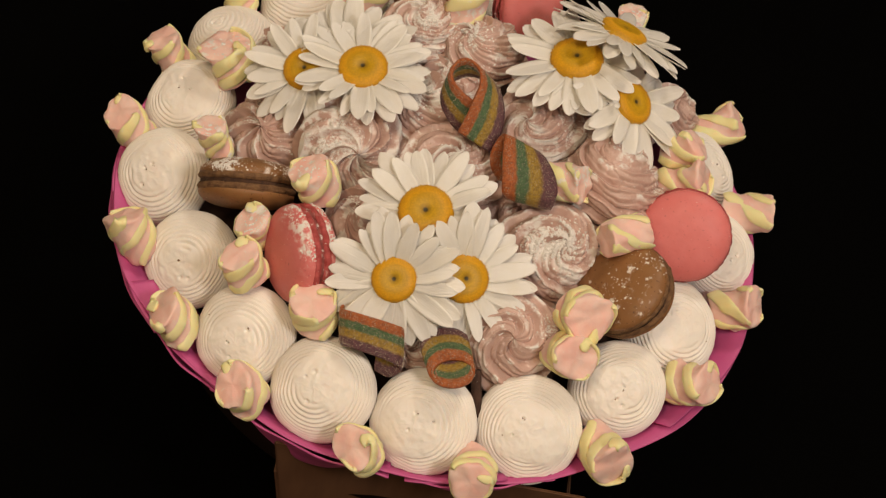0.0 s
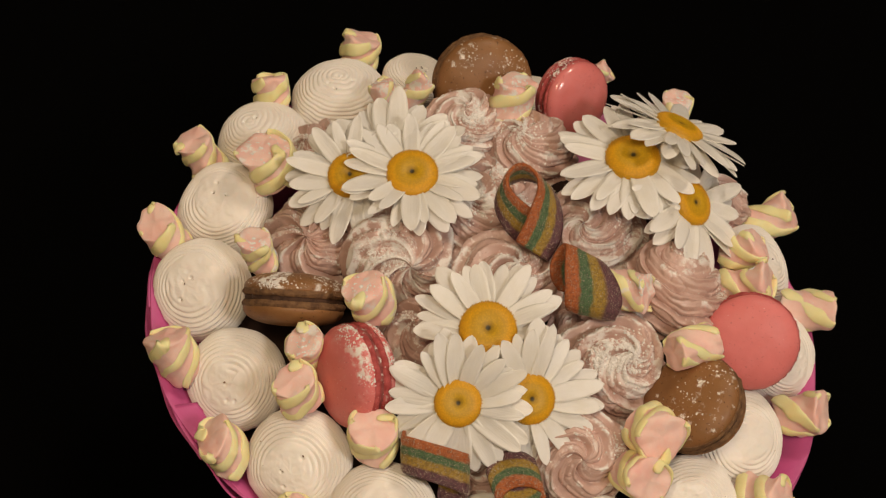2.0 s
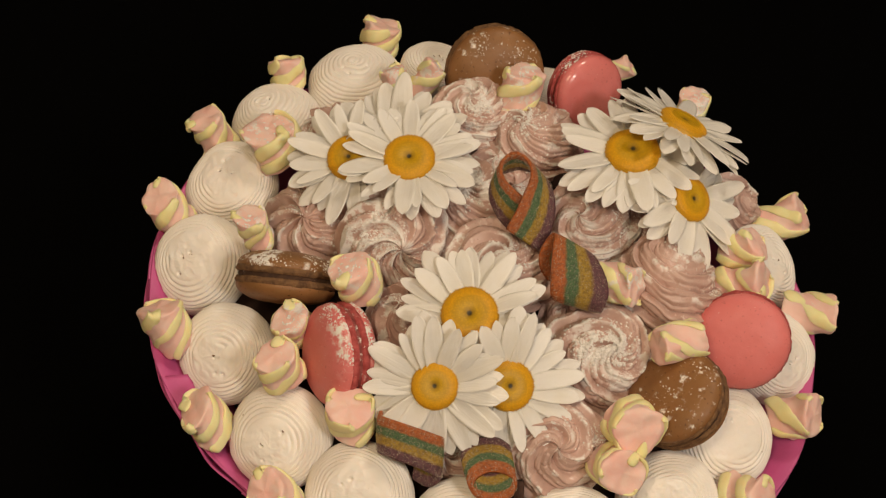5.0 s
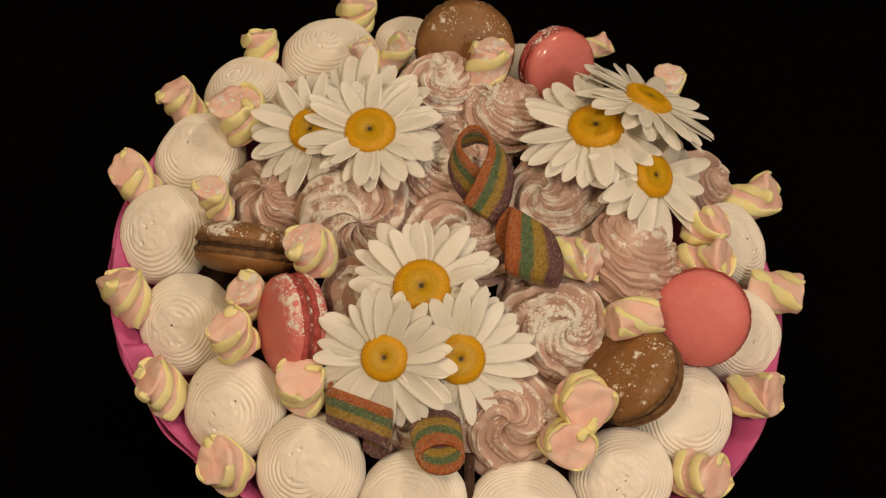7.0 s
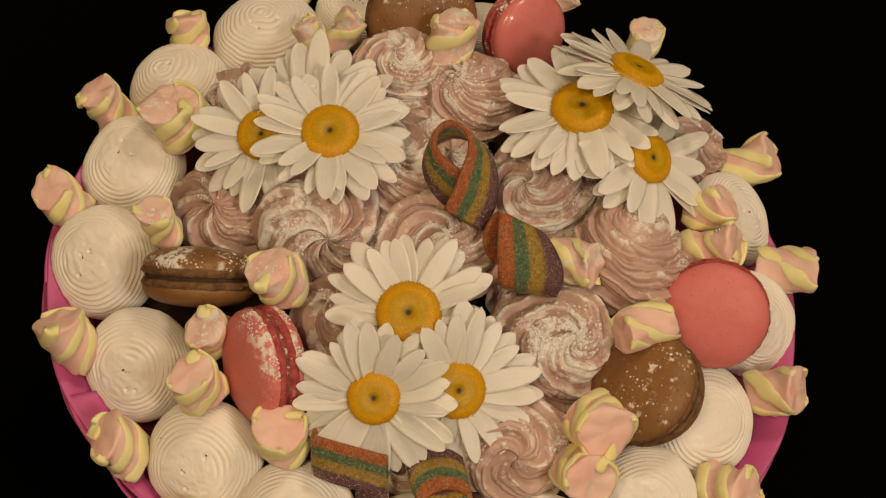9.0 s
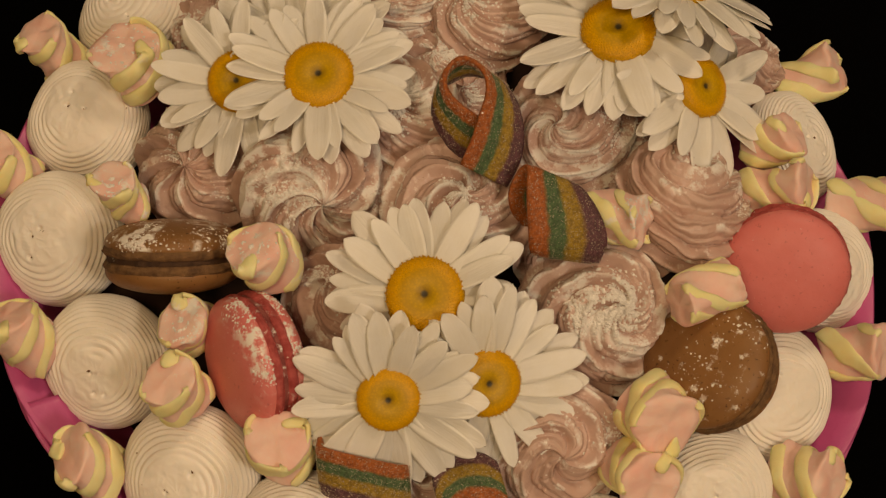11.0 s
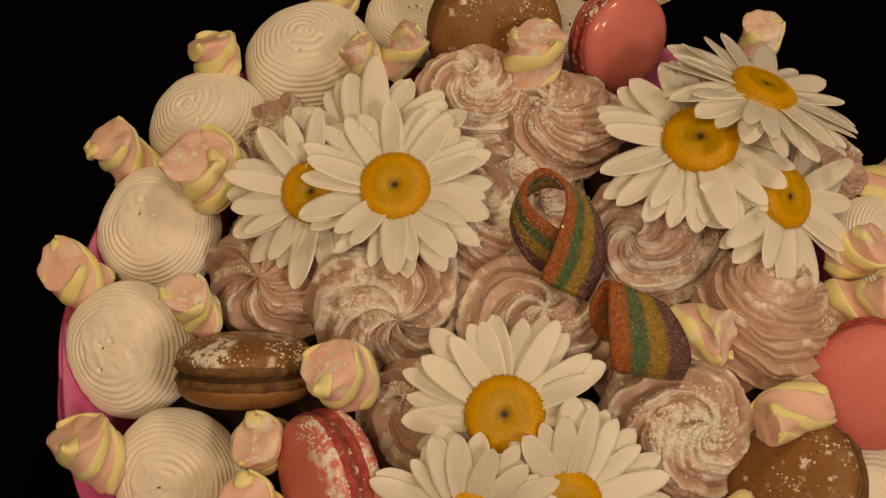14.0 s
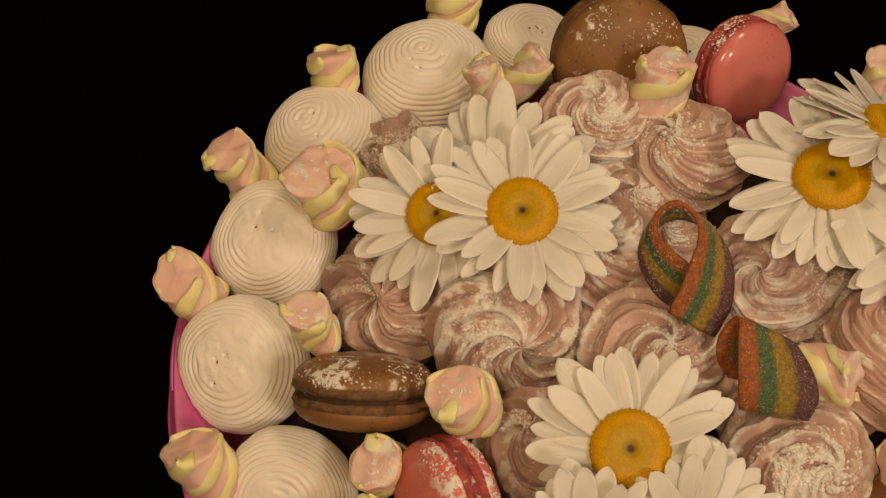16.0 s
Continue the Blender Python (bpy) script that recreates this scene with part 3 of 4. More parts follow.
def marshmallow(place, axis, length, r, seed=0, sugar=False, turn=1.0, spin=None, ribs=0):
    """A cut length of twisted rope: a fluted pink body with flat ends and yellow cords on its crests."""
    rng = random.Random(seed * 13 + 5)
    root = thing("twisted_marshmallow", place, axis,
                 "pink and yellow twisted marshmallow" + (" dusted with icing sugar" if sugar else " with a cut pink end"), "marshmallow", "twisted marshmallows",
                 rng.uniform(0, 6.28) if spin is None else spin)
    pink, yellow = (M_MAL_PINK_S, M_MAL_YELLOW_S) if sugar else (M_MAL_PINK, M_MAL_YELLOW)
    lobes = ribs or 3
    tw = turn * (rng.uniform(1.9, 2.4) if ribs else rng.uniform(3.4, 4.8))
    squash = rng.uniform(0.82, 0.98)
    bx, by = rng.uniform(-0.14, 0.14) * r, rng.uniform(-0.14, 0.14) * r
    lean = (rng.uniform(-0.40, 0.40), rng.uniform(-0.40, 0.40))
    high = [rng.uniform(0.75, 1.25) for _ in range(lobes)]
    shift = [rng.uniform(-0.25, 0.25) for _ in range(lobes)]
    thin = rng.uniform(0.02, 0.12)

    def radius(th, u):
        crest = 0.0
        for k in range(lobes):
            off = (th - tw * u - 2 * math.pi * k / lobes - shift[k] + math.pi) % (2 * math.pi) - math.pi
            crest = max(crest, high[k] * math.exp(-(off * lobes / 2.6) ** 2))
        return (0.84 + 0.15 * crest + 0.10 * n3(1.6 * math.cos(th) + seed, 1.6 * math.sin(th), 2.2 * u)) * (1 - thin * math.sin(math.pi * u))

    rows, cols = 30, 72
    shrinks, insets = (0.02, 0.40, 0.72, 0.91, 0.98, 1.0), (-0.02, -0.015, -0.005, 0.015, 0.05, 0.11)
    verts = []
    for i in range(rows):
        m = min(i, rows - 1 - i)
        if m < 6:
            shrink, inset = shrinks[m], insets[m] * r / length
            u = inset if i < 6 else 1 - inset
        else:
            shrink, u = 1.0, 0.11 * r / length + (1 - 0.22 * r / length) * (i - 5) / (rows - 11)
        bow = math.sin(math.pi * min(max(u, 0), 1))
        face = (2 * u - 1) ** 3
        for j in range(cols):
            th = 2 * math.pi * j / cols
            q = radius(th, u) * r * shrink
            x, y = q * math.cos(th), q * math.sin(th) * squash
            z = length * (u - 0.5) + face * (lean[0] * x + lean[1] * y) + 0.16 * r * n3(1.8 * x / r, 1.8 * y / r, seed + face) * abs(face)
            verts.append((x + bx * bow, y + by * bow, z))
    me = mesh_from("body", verts, wrap_faces(rows, cols), pink)
    body = part("body", me, root, "fluted pink body with flat cut ends")
    if sugar:
        dust(root, me, r, 260, seed, 2, 0.4, body)
    for k in range(lobes):
        rows2, cols2 = 56, 12
        wide, thick = r * rng.uniform(0.20, 0.30), r * rng.uniform(0.08, 0.11)
        curl0, curl1 = rng.uniform(0.03, 0.06), (rng.uniform(0.35, 0.60) if k == 0 and not ribs else rng.uniform(0.03, 0.06))
        hook0, hook1 = rng.uniform(-0.9, 0.0), rng.uniform(0.0, 0.9)
        verts = []
        lo, hi = -curl0 * r / length, 1 + curl1 * r / length
        for i in range(rows2):
            v = i / (rows2 - 1)
            u = lo + (hi - lo) * v
            cl = min(max(u, 0.03), 0.97)
            past = (u - cl) * length / r
            th = tw * cl + 2 * math.pi * k / lobes + shift[k] + 0.22 * n3(3.5 * u, seed, k)
            th += abs(past) * (hook0 if past < 0 else hook1)
            bow = math.sin(math.pi * cl)
            rad = radius(tw * cl + 2 * math.pi * k / lobes + shift[k], cl) * r - 0.06 * r - min(abs(past), 0.85) * r
            rd = Vector((math.cos(th), math.sin(th) * squash, 0))
            face = (2 * cl - 1) ** 3
            out = min(1, abs(past) / 0.12)
            c = Vector((bx * bow, by * bow, length * (cl - 0.5))) + rd * rad + Vector((0, 0, face * rad * (lean[0] * rd.x + lean[1] * rd.y)))
            c.z += (0.045 * r * out + 0.02 * length * min(1, abs(past) / 0.05)) * (1 if past > 0 else -1)
            nrm = (rd * (1 - out) + Vector((0, 0, 1 if past > 0 else -1)) * out).normalized()
            flow = Vector((-math.sin(th) * tw * rad, math.cos(th) * tw * rad, length)) * (1 - out) + rd * (-out * length if past > 0 else out * length)
            tg = flow.cross(nrm).normalized()
            shut = math.sqrt(max(0.06, 1 - abs(2 * v - 1) ** 10))
            for j in range(cols2):
                a = 2 * math.pi * j / cols2
                w = 1 + 0.55 * n3(3.5 * u, j * 0.12, seed * 3 + k)
                verts.append(tuple(c + (tg * math.cos(a) * wide + nrm * math.sin(a) * thick) * shut * w))
        part("cord", mesh_from("cord", verts, wrap_faces(rows2, cols2), yellow), root, "pale yellow twisted cord")
    return root


def smooth_path(points, n):
    """A Catmull-Rom run of n points through the given ones."""
    p = np.array(points, float)
    p = np.vstack([2 * p[0] - p[1], p, 2 * p[-1] - p[-2]])
    out = []
    for t in np.linspace(0, len(points) - 1.0001, n):
        i = int(t)
        f = t - i
        a, b, c, d = p[i], p[i + 1], p[i + 2], p[i + 3]
        out.append(0.5 * (2 * b + (c - a) * f + (2 * a - 5 * b + 4 * c - d) * f * f + (3 * b - a - 3 * c + d) * f ** 3))
    return np.array(out)


def sour_belt(place, right, up, toward, edge_a, edge_b, label, seed=0, thick=0.0024, crystals=4200):
    """A flat sweet strip between two edge paths, given in millimetres right, up and towards the front."""
    n, m = 72, 13
    a, b = smooth_path(edge_a, n) / 1000, smooth_path(edge_b, n) / 1000
    mid = (a + b) / 2
    along = np.gradient(mid, axis=0)
    across = b - a
    nor = np.cross(along, across)
    nor /= np.linalg.norm(nor, axis=1)[:, None]
    prof = []
    for j in range(m):
        w = j / (m - 1)
        prof.append((w, 0.5 * (1 - 0.5 * abs(2 * w - 1) ** 6)))
    ring = prof + [(w, -h) for w, h in reversed(prof)]
    cols = len(ring)
    verts, acr = [], []
    for i in range(n):
        for w, h in ring:
            wob = 0.00035 * n3(i * 0.35, w * 6, seed + (h > 0))
            verts.append(tuple(a[i] + across[i] * w + nor[i] * (h * thick + wob)))
            acr.append(w)
    me = mesh_from("strip", verts, wrap_faces(n, cols), M_BELT)
    att = me.attributes.new("across", "FLOAT", "POINT")
    att.data.foreach_set("value", acr)
    root = new("sour_belt")
    m4 = Matrix((Vector(right), Vector(up), Vector(toward))).transposed().to_4x4()
    root.matrix_world = Matrix.Translation(place) @ m4
    tagged(root, label, "sour belt", "rainbow sour belts")
    part("strip", me, root, "orange, green, olive and purple striped strip")
    rng = random.Random(seed)
    cv, cf = [], []
    for _ in range(crystals):
        i, w, sg = rng.randrange(n - 1), rng.random(), rng.choice((1, -1))
        c = Vector(a[i] + across[i] * w + (along[i] * rng.random()) + nor[i] * (sg * thick * 0.5))
        s = 0.00006 + 0.00014 * rng.random() ** 2
        k = len(cv)
        q = Euler((rng.uniform(0, 6), rng.uniform(0, 6), rng.uniform(0, 6))).to_matrix()
        for x, y, z in ((1, 1, 1), (-1, -1, 1), (-1, 1, -1), (1, -1, -1)):
            cv.append(tuple(c + q @ Vector((x * s, y * s, z * s))))
        cf += [(k, k + 1, k + 2), (k, k + 2, k + 3), (k, k + 3, k + 1), (k + 1, k + 3, k + 2)]
    part("sugar", mesh_from("sugar", cv, cf, M_CRYSTAL, False), root, "sparkling sour sugar crystals", "stuff")
    return root


def paper_wrap():
    root = tagged(new("paper_wrap"), "bright pink wrapping paper folded round the sweets in overlapping sheets", "wrapping paper")

    def rim(th):
        return 0.1575 + 0.0174 * abs(math.cos(th)) ** 3 + 0.008 * max(0.0, math.sin(th))

    def sheet(a0, a1, out, rim_z, low_r, low_z, seed, peak=0.0, flap=False):
        rows, cols = 14, 40
        outer, inner = [], []
        for i in range(rows):
            u = i / (rows - 1)
            for j in range(cols):
                w = j / (cols - 1)
                th = radians(a0 + (a1 - a0) * w)
                low = low_z + (rim_z - 0.004 - low_z) * abs(2 * w - 1) ** 1.3 if flap else low_z
                pleat = 0.0008 * math.sin(5 * w * math.pi + seed) + 0.002 * n3(3 * w + seed, 2 * u, seed)
                r = low_r + (rim(th) + out - low_r) * u ** 0.9 + pleat
                z = low + (rim_z - low) * u + (peak * (1 - abs(2 * w - 1)) - 0.0015 * n3(3 * w, seed, 1)) * u ** 3
                outer.append((r * math.cos(th), r * math.sin(th), z))
                inner.append(((r - 0.0009) * math.cos(th), (r - 0.0009) * math.sin(th), z + 0.0003))
        k = rows * cols
        faces = []
        for i in range(rows - 1):
            for j in range(cols - 1):
                p, q, s, t = i * cols + j, i * cols + j + 1, (i + 1) * cols + j + 1, (i + 1) * cols + j
                faces += [(p, q, s, t), (k + t, k + s, k + q, k + p)]
        edge = list(range(cols)) + [i * cols + cols - 1 for i in range(1, rows)] + [(rows - 1) * cols + j for j in range(cols - 2, -1, -1)] + [i * cols for i in range(rows - 2, 0, -1)]
        for p, q in zip(edge, edge[1:] + edge[:1]):
            faces.append((q, p, k + p, k + q))
        part("sheet", mesh_from("sheet", outer + inner, faces, M_PAPER), root)

    for k in range(7):
        a0 = -180 + k * 360 / 7
        sheet(a0 - 8, a0 + 62, 0.0008 * (k % 3), 0.231 + 0.0015 * (k % 2), 0.080, 0.165, k)
    sheet(-178, -140, 0.001, 0.224, 0.084, 0.160, 21, 0.003)
    sheet(-150, -116, 0.0022, 0.2305, 0.150, 0.208, 24, flap=True)
    sheet(-124, -88, 0.0022, 0.2305, 0.148, 0.196, 22, flap=True)
    sheet(-84, -58, 0.0022, 0.2305, 0.150, 0.205, 23, flap=True)
    return root


# ---------- the setting ----------
def table_and_backdrop():
    n = 60
    verts, faces = [], []
    for i in range(n + 1):
        for j in range(n + 1):
            x, y = -1.7 + 3.4 * i / n, -1.7 + 3.4 * j / n
            verts.append((x, y, 0.004 * n3(x * 3, y * 3, 0) - 0.006))
    for i in range(n):
        for j in range(n):
            p = i * (n + 1) + j
            faces.append((p, p + n + 1, p + n + 2, p + 1))
    tagged(new("ground", mesh_from("ground", verts, faces, M_CLOTH)), "black cloth spread out under the bouquet", "cloth", kind="structure")
    # North is the cloth backdrop; the pale walls are unseen reflectors for fill.
    for name, a in (("wall_north", 0), ("wall_west", 90), ("wall_south", 180), ("wall_east", 270)):
        verts, faces = [], []
        cols, rows = 160, 8
        for i in range(rows):
            for j in range(cols):
                x = -1.66 + 3.32 * j / (cols - 1)
                fold = (0 if a else 1) * 0.05 * math.sin(9 * x + 2 * n3(x, 0, a)) * (1 - 0.3 * i / rows) + (0 if a else 1) * 0.03 * n3(4 * x, i * 0.3, a)
                verts.append((x, 1.60 + fold, -0.02 + 2.64 * i / (rows - 1)))
        k = len(verts)
        verts += [(x, y + 0.02, z) for x, y, z in verts]
        for i in range(rows - 1):
            for j in range(cols - 1):
                p = i * cols + j
                faces += [(p, p + 1, p + cols + 1, p + cols), (k + p + cols, k + p + cols + 1, k + p + 1, k + p)]
        black = name == "wall_north"
        ob = new(name, mesh_from(name, verts, faces, M_CLOTH if black else M_BOUNCE_PLASTER))
        ob.matrix_world = Matrix.Rotation(radians(a), 4, "Z")
        tagged(ob, "black cloth backdrop hanging in loose folds" if black else "plain beige plaster wall, unseen, added to bounce fill light", "backdrop" if black else "wall", kind="structure")
    # Unseen pale ceiling, added to bounce light down onto the sweets.
    bm = bmesh.new()
    bmesh.ops.create_cube(bm, size=1)
    me = bpy.data.meshes.new("ceiling")
    bm.to_mesh(me)
    me.materials.append(M_BOUNCE_PLASTER)
    ob = new("ceiling", me)
    ob.matrix_world = Matrix.Translation((0, 0, 2.68)) @ Matrix.Diagonal((3.44, 3.44, 0.1, 1))
    tagged(ob, "plain beige plaster ceiling, unseen, added to bounce fill light", "ceiling", kind="structure")


table_and_backdrop()


def holder():
    """The square brown card box in which the bouquet stands: four walls leaning outwards and a floor."""
    root = tagged(new("card_box"), "plain brown kraft card box standing on black cloth", "box")
    root.matrix_world = Matrix.Translation((0.020, -0.062, 0.0)) @ Matrix.Rotation(radians(4), 4, "Z")
    half, high, wall = 0.077, 0.180, 0.0015

    def slab(name, centre, size, label=""):
        bm = bmesh.new()
        bmesh.ops.create_cube(bm, size=1)
        bmesh.ops.scale(bm, vec=size, verts=bm.verts)
        bmesh.ops.bevel(bm, geom=bm.edges[:], offset=0.0008, segments=2, affect="EDGES")
        bmesh.ops.translate(bm, vec=centre, verts=bm.verts)
        for v in bm.verts:
            narrow = 0.76 + 0.24 * v.co.z / high
            v.co.x *= narrow
            v.co.y *= narrow
        me = bpy.data.meshes.new(name)
        bm.to_mesh(me)
        bm.free()
        me.materials.append(M_KRAFT)
        part(name, me, root, label)

    slab("floor_panel", (0, 0, wall / 2), (2 * half, 2 * half, wall))
    for sx in (-1, 1):
        slab("side_panel", (sx * (half - wall / 2), 0, high / 2 + wall), (wall, 2 * half, high))
        tall = high if sx > 0 else 0.217
        slab("side_panel", (0, sx * (half - wall / 2), tall / 2 + wall), (2 * (half - wall), wall, tall))
    return root


holder()
paper_wrap()


def base_dome():
    """Added dome carrying the sweets inside the paper, dark as shade for the gaps."""
    rows, cols = 20, 64
    verts = []
    for i in range(rows):
        u = i / (rows - 1)
        r = 0.140 * (1 - u) + 0.001
        for j in range(cols):
            th = 2 * math.pi * j / cols
            x, y = r * math.cos(th), r * math.sin(th)
            z = 0.17 if i == 0 else 0.254 - 2.4 * r * r + 0.05 * y
            verts.append((x, y, z))
    ob = new("foam_dome", mesh_from("foam_dome", verts, wrap_faces(rows, cols), M_GAP_SHADE))
    tagged(ob, "domed base added under the sweets, dark brown as shade in the gaps", "base")


base_dome()
R12, U12, T12 = (0.987, 0.120, 0.106), (-0.155, 0.879, 0.451), (-0.039, -0.462, 0.886)
R0, U0, T0 = (0.970, 0.185, 0.155), (-0.241, 0.783, 0.573), (-0.016, -0.594, 0.804)

# zefir ring
zefir((-0.1482, 0.0314, 0.2403), (-0.3355, -0.3524, 0.8737), 0.0256, seed=1)
zefir((-0.1486, -0.0203, 0.2385), (-0.3299, -0.5406, 0.7739), 0.0261, seed=2)
zefir((-0.1204, -0.0670, 0.2375), (-0.2623, -0.6213, 0.7384), 0.0256, seed=3)
zefir((-0.0815, -0.1072, 0.2420), (-0.1973, -0.6571, 0.7275), 0.0259, seed=4)
zefir((-0.0376, -0.1269, 0.2422), (-0.2214, -0.5789, 0.7848), 0.0270, seed=5)
zefir((0.0153, -0.1315, 0.2419), (-0.1625, -0.6150, 0.7716), 0.0269, seed=6)
zefir((0.0679, -0.1195, 0.2400), (0.0458, -0.6228, 0.7810), 0.0275, seed=7)
zefir((0.1091, -0.0847, 0.2414), (0.0948, -0.6110, 0.7859), 0.0254, seed=8)
zefir((0.1324, -0.0398, 0.2436), (0.3391, -0.3445, 0.8754), 0.0267, seed=9)
zefir((0.1520, 0.0190, 0.2387), (0.4367, -0.2958, 0.8496), 0.0252, seed=10)
zefir((0.1391, 0.0740, 0.2400), (0.5925, -0.0340, 0.8049), 0.0241, seed=11)
zefir((-0.1380, 0.0854, 0.2369), (-0.3609, 0.0344, 0.9320), 0.0250, seed=12, top=0.8, flat=0.75)
zefir((-0.1009, 0.1212, 0.2413), (-0.1719, 0.0681, 0.9827), 0.0281, seed=13, top=0.8, flat=0.75)
zefir((-0.0610, 0.1498, 0.2404), (0.1184, 0.2530, 0.9602), 0.0214, seed=14, top=0.8)
zefir((0.0056, 0.1648, 0.2313), (-0.0051, 0.3017, 0.9534), 0.0205, seed=15, top=0.8)
# mauve cream rosettes
cream_rosette((-0.1005, 0.0124, 0.2558), (-0.4266, -0.3951, 0.8136), 0.0268, seed=21, lobes=8, twist=1.7)
cream_rosette((-0.0504, -0.0006, 0.2725), (0.3092, -0.5993, 0.7384), 0.0302, seed=22, lobes=8, twist=2.9, sugar=0.5)
cream_rosette((-0.0239, 0.0367, 0.2744), (-0.0216, -0.2040, 0.9787), 0.0253, seed=23, lobes=6, twist=4.0, sugar=0.7)
cream_rosette((0.0399, 0.0411, 0.2752), (-0.1948, -0.3429, 0.9190), 0.0271, seed=24, lobes=4, twist=8.0, sugar=0.5)
cream_rosette((0.0851, 0.0173, 0.2793), (-0.1117, 0.3934, 0.9125), 0.0266, seed=25, lobes=4, twist=8.0, tall=1.05)
cream_rosette((0.0002, 0.0014, 0.2815), (-0.0428, -0.0943, 0.9946), 0.0262, seed=26, lobes=5, twist=5.0)
cream_rosette((0.0568, -0.0337, 0.2695), (0.1207, -0.3762, 0.9187), 0.0282, seed=27, lobes=4, twist=6.2, sugar=0.7)
cream_rosette((0.0506, -0.0831, 0.2578), (0.1922, -0.6243, 0.7571), 0.0265, seed=28, lobes=4, twist=7.0)
cream_rosette((-0.0390, -0.0410, 0.2682), (-0.3901, -0.3482, 0.8524), 0.0208, seed=29, lobes=4, twist=4.2)
cream_rosette((-0.0365, 0.0927, 0.2772), (-0.2570, -0.0178, 0.9663), 0.0219, seed=30, lobes=5, twist=6.5, sugar=0.5)
cream_rosette((0.0003, 0.0864, 0.2793), (-0.2570, -0.0178, 0.9663), 0.0236, seed=31, lobes=7, twist=3.2)
cream_rosette((-0.0158, 0.0668, 0.2708), (-0.1609, -0.0014, 0.9870), 0.0158, seed=32, sugar=0.5)
cream_rosette((-0.1077, 0.0806, 0.2475), (-0.4347, -0.1309, 0.8910), 0.0165, seed=33, lobes=4, twist=3.0)
cream_rosette((0.1112, 0.1016, 0.2483), (0.2563, 0.0153, 0.9665), 0.0178, seed=34, twist=4)
cream_rosette((0.0025, -0.0953, 0.2489), (-0.0313, -0.5930, 0.8046), 0.0150, seed=35)
cream_rosette((-0.0103, -0.0618, 0.2598), (-0.0751, -0.4269, 0.9012), 0.0226, seed=36)
cream_rosette((0.0770, 0.1151, 0.2412), (0.0585, -0.0492, 0.9971), 0.0217, seed=37, lobes=4, twist=4.0)
cream_rosette((-0.0007, 0.0584, 0.2688), (-0.1206, -0.2217, 0.9676), 0.0159, seed=38)
cream_rosette((0.0409, -0.0081, 0.2665), (-0.1013, -0.3133, 0.9442), 0.0158, seed=39)
cream_rosette((0.0626, 0.0488, 0.2611), (-0.1013, -0.3133, 0.9442), 0.0155, seed=40)
# macarons
macaron((-0.1003, -0.0315, 0.2645), (-0.1558, 0.8211, 0.5491), 0.0247, 'brown', seed=41, sugar=0.6)
macaron((-0.0633, -0.0711, 0.2721), (-0.8192, -0.5171, 0.2480), 0.0246, 'pink', seed=42, sugar=0.6)
macaron((0.1258, -0.0021, 0.2738), (-0.1306, -0.6702, 0.7306), 0.0238, 'pink', seed=43, sugar=0.02)
macaron((0.0999, -0.0463, 0.2738), (-0.5721, -0.1855, 0.7989), 0.0243, 'brown', seed=44)
macaron((-0.0293, 0.1262, 0.2727), (0.2157, -0.7072, 0.6733), 0.0262, 'brown', seed=45)
macaron((0.0205, 0.1360, 0.2675), (0.6132, -0.6014, 0.5122), 0.0212, 'pink', seed=46, sugar=0.04)
# twisted marshmallows
marshmallow((-0.1658, 0.0617, 0.2407), (-0.509, 0.097, 0.855), 0.0225, 0.0119, seed=1)
marshmallow((-0.1713, 0.0056, 0.2414), (-0.579, 0.049, 0.813), 0.022, 0.0115, seed=2)
marshmallow((-0.1513, -0.0616, 0.2429), (-0.493, 0.131, 0.860), 0.022, 0.0122, seed=3)
marshmallow((-0.1175, -0.1082, 0.2427), (-0.485, 0.058, 0.872), 0.022, 0.0124, seed=4)
marshmallow((-0.0745, -0.1392, 0.2422), (-0.371, -0.242, 0.897), 0.0221, 0.0121, seed=5)
marshmallow((-0.0124, -0.1554, 0.2425), (-0.303, -0.368, 0.879), 0.0191, 0.0126, seed=6)
marshmallow((0.0451, -0.1516, 0.2414), (-0.083, -0.819, 0.568), 0.0220, 0.0126, seed=7)
marshmallow((0.1078, -0.1227, 0.2399), (0.333, -0.748, 0.574), 0.0224, 0.0135, seed=8)
marshmallow((0.1454, -0.0706, 0.2446), (0.577, -0.383, 0.722), 0.0225, 0.0127, seed=9)
marshmallow((0.1654, -0.0173, 0.2433), (0.597, -0.182, 0.781), 0.0210, 0.0118, seed=10, turn=1.0, ribs=4)
marshmallow((0.1656, 0.0487, 0.2428), (0.9206, -0.0029, 0.3904), 0.0215, 0.0124, seed=11, turn=1.0, ribs=4)
marshmallow((0.1412, 0.1079, 0.2375), (0.8273, 0.2894, 0.4816), 0.0284, 0.0123, seed=12, turn=1.0, ribs=4)
marshmallow((-0.1399, 0.1124, 0.2447), (-0.338, 0.344, 0.876), 0.015, 0.0115, seed=13)
marshmallow((-0.0969, 0.1589, 0.2408), (-0.037, 0.301, 0.953), 0.018, 0.0115, seed=14)
marshmallow((0.0801, 0.1572, 0.2458), (0.1043, 0.4692, 0.8769), 0.0254, 0.0095, seed=15, sugar=True)
marshmallow((0.0343, 0.1871, 0.2322), (0.8272, 0.2740, 0.4906), 0.0228, 0.0072, seed=16)
marshmallow((-0.1285, 0.0469, 0.2647), (-0.532, 0.137, 0.835), 0.0215, 0.0143, seed=17, sugar=True)
marshmallow((-0.1220, -0.0119, 0.2703), (-0.405, 0.028, 0.913), 0.019, 0.0099, seed=18, sugar=True)
marshmallow((-0.0658, -0.0395, 0.2914), (-0.438, -0.104, 0.893), 0.0205, 0.0116, seed=33, sugar=True)
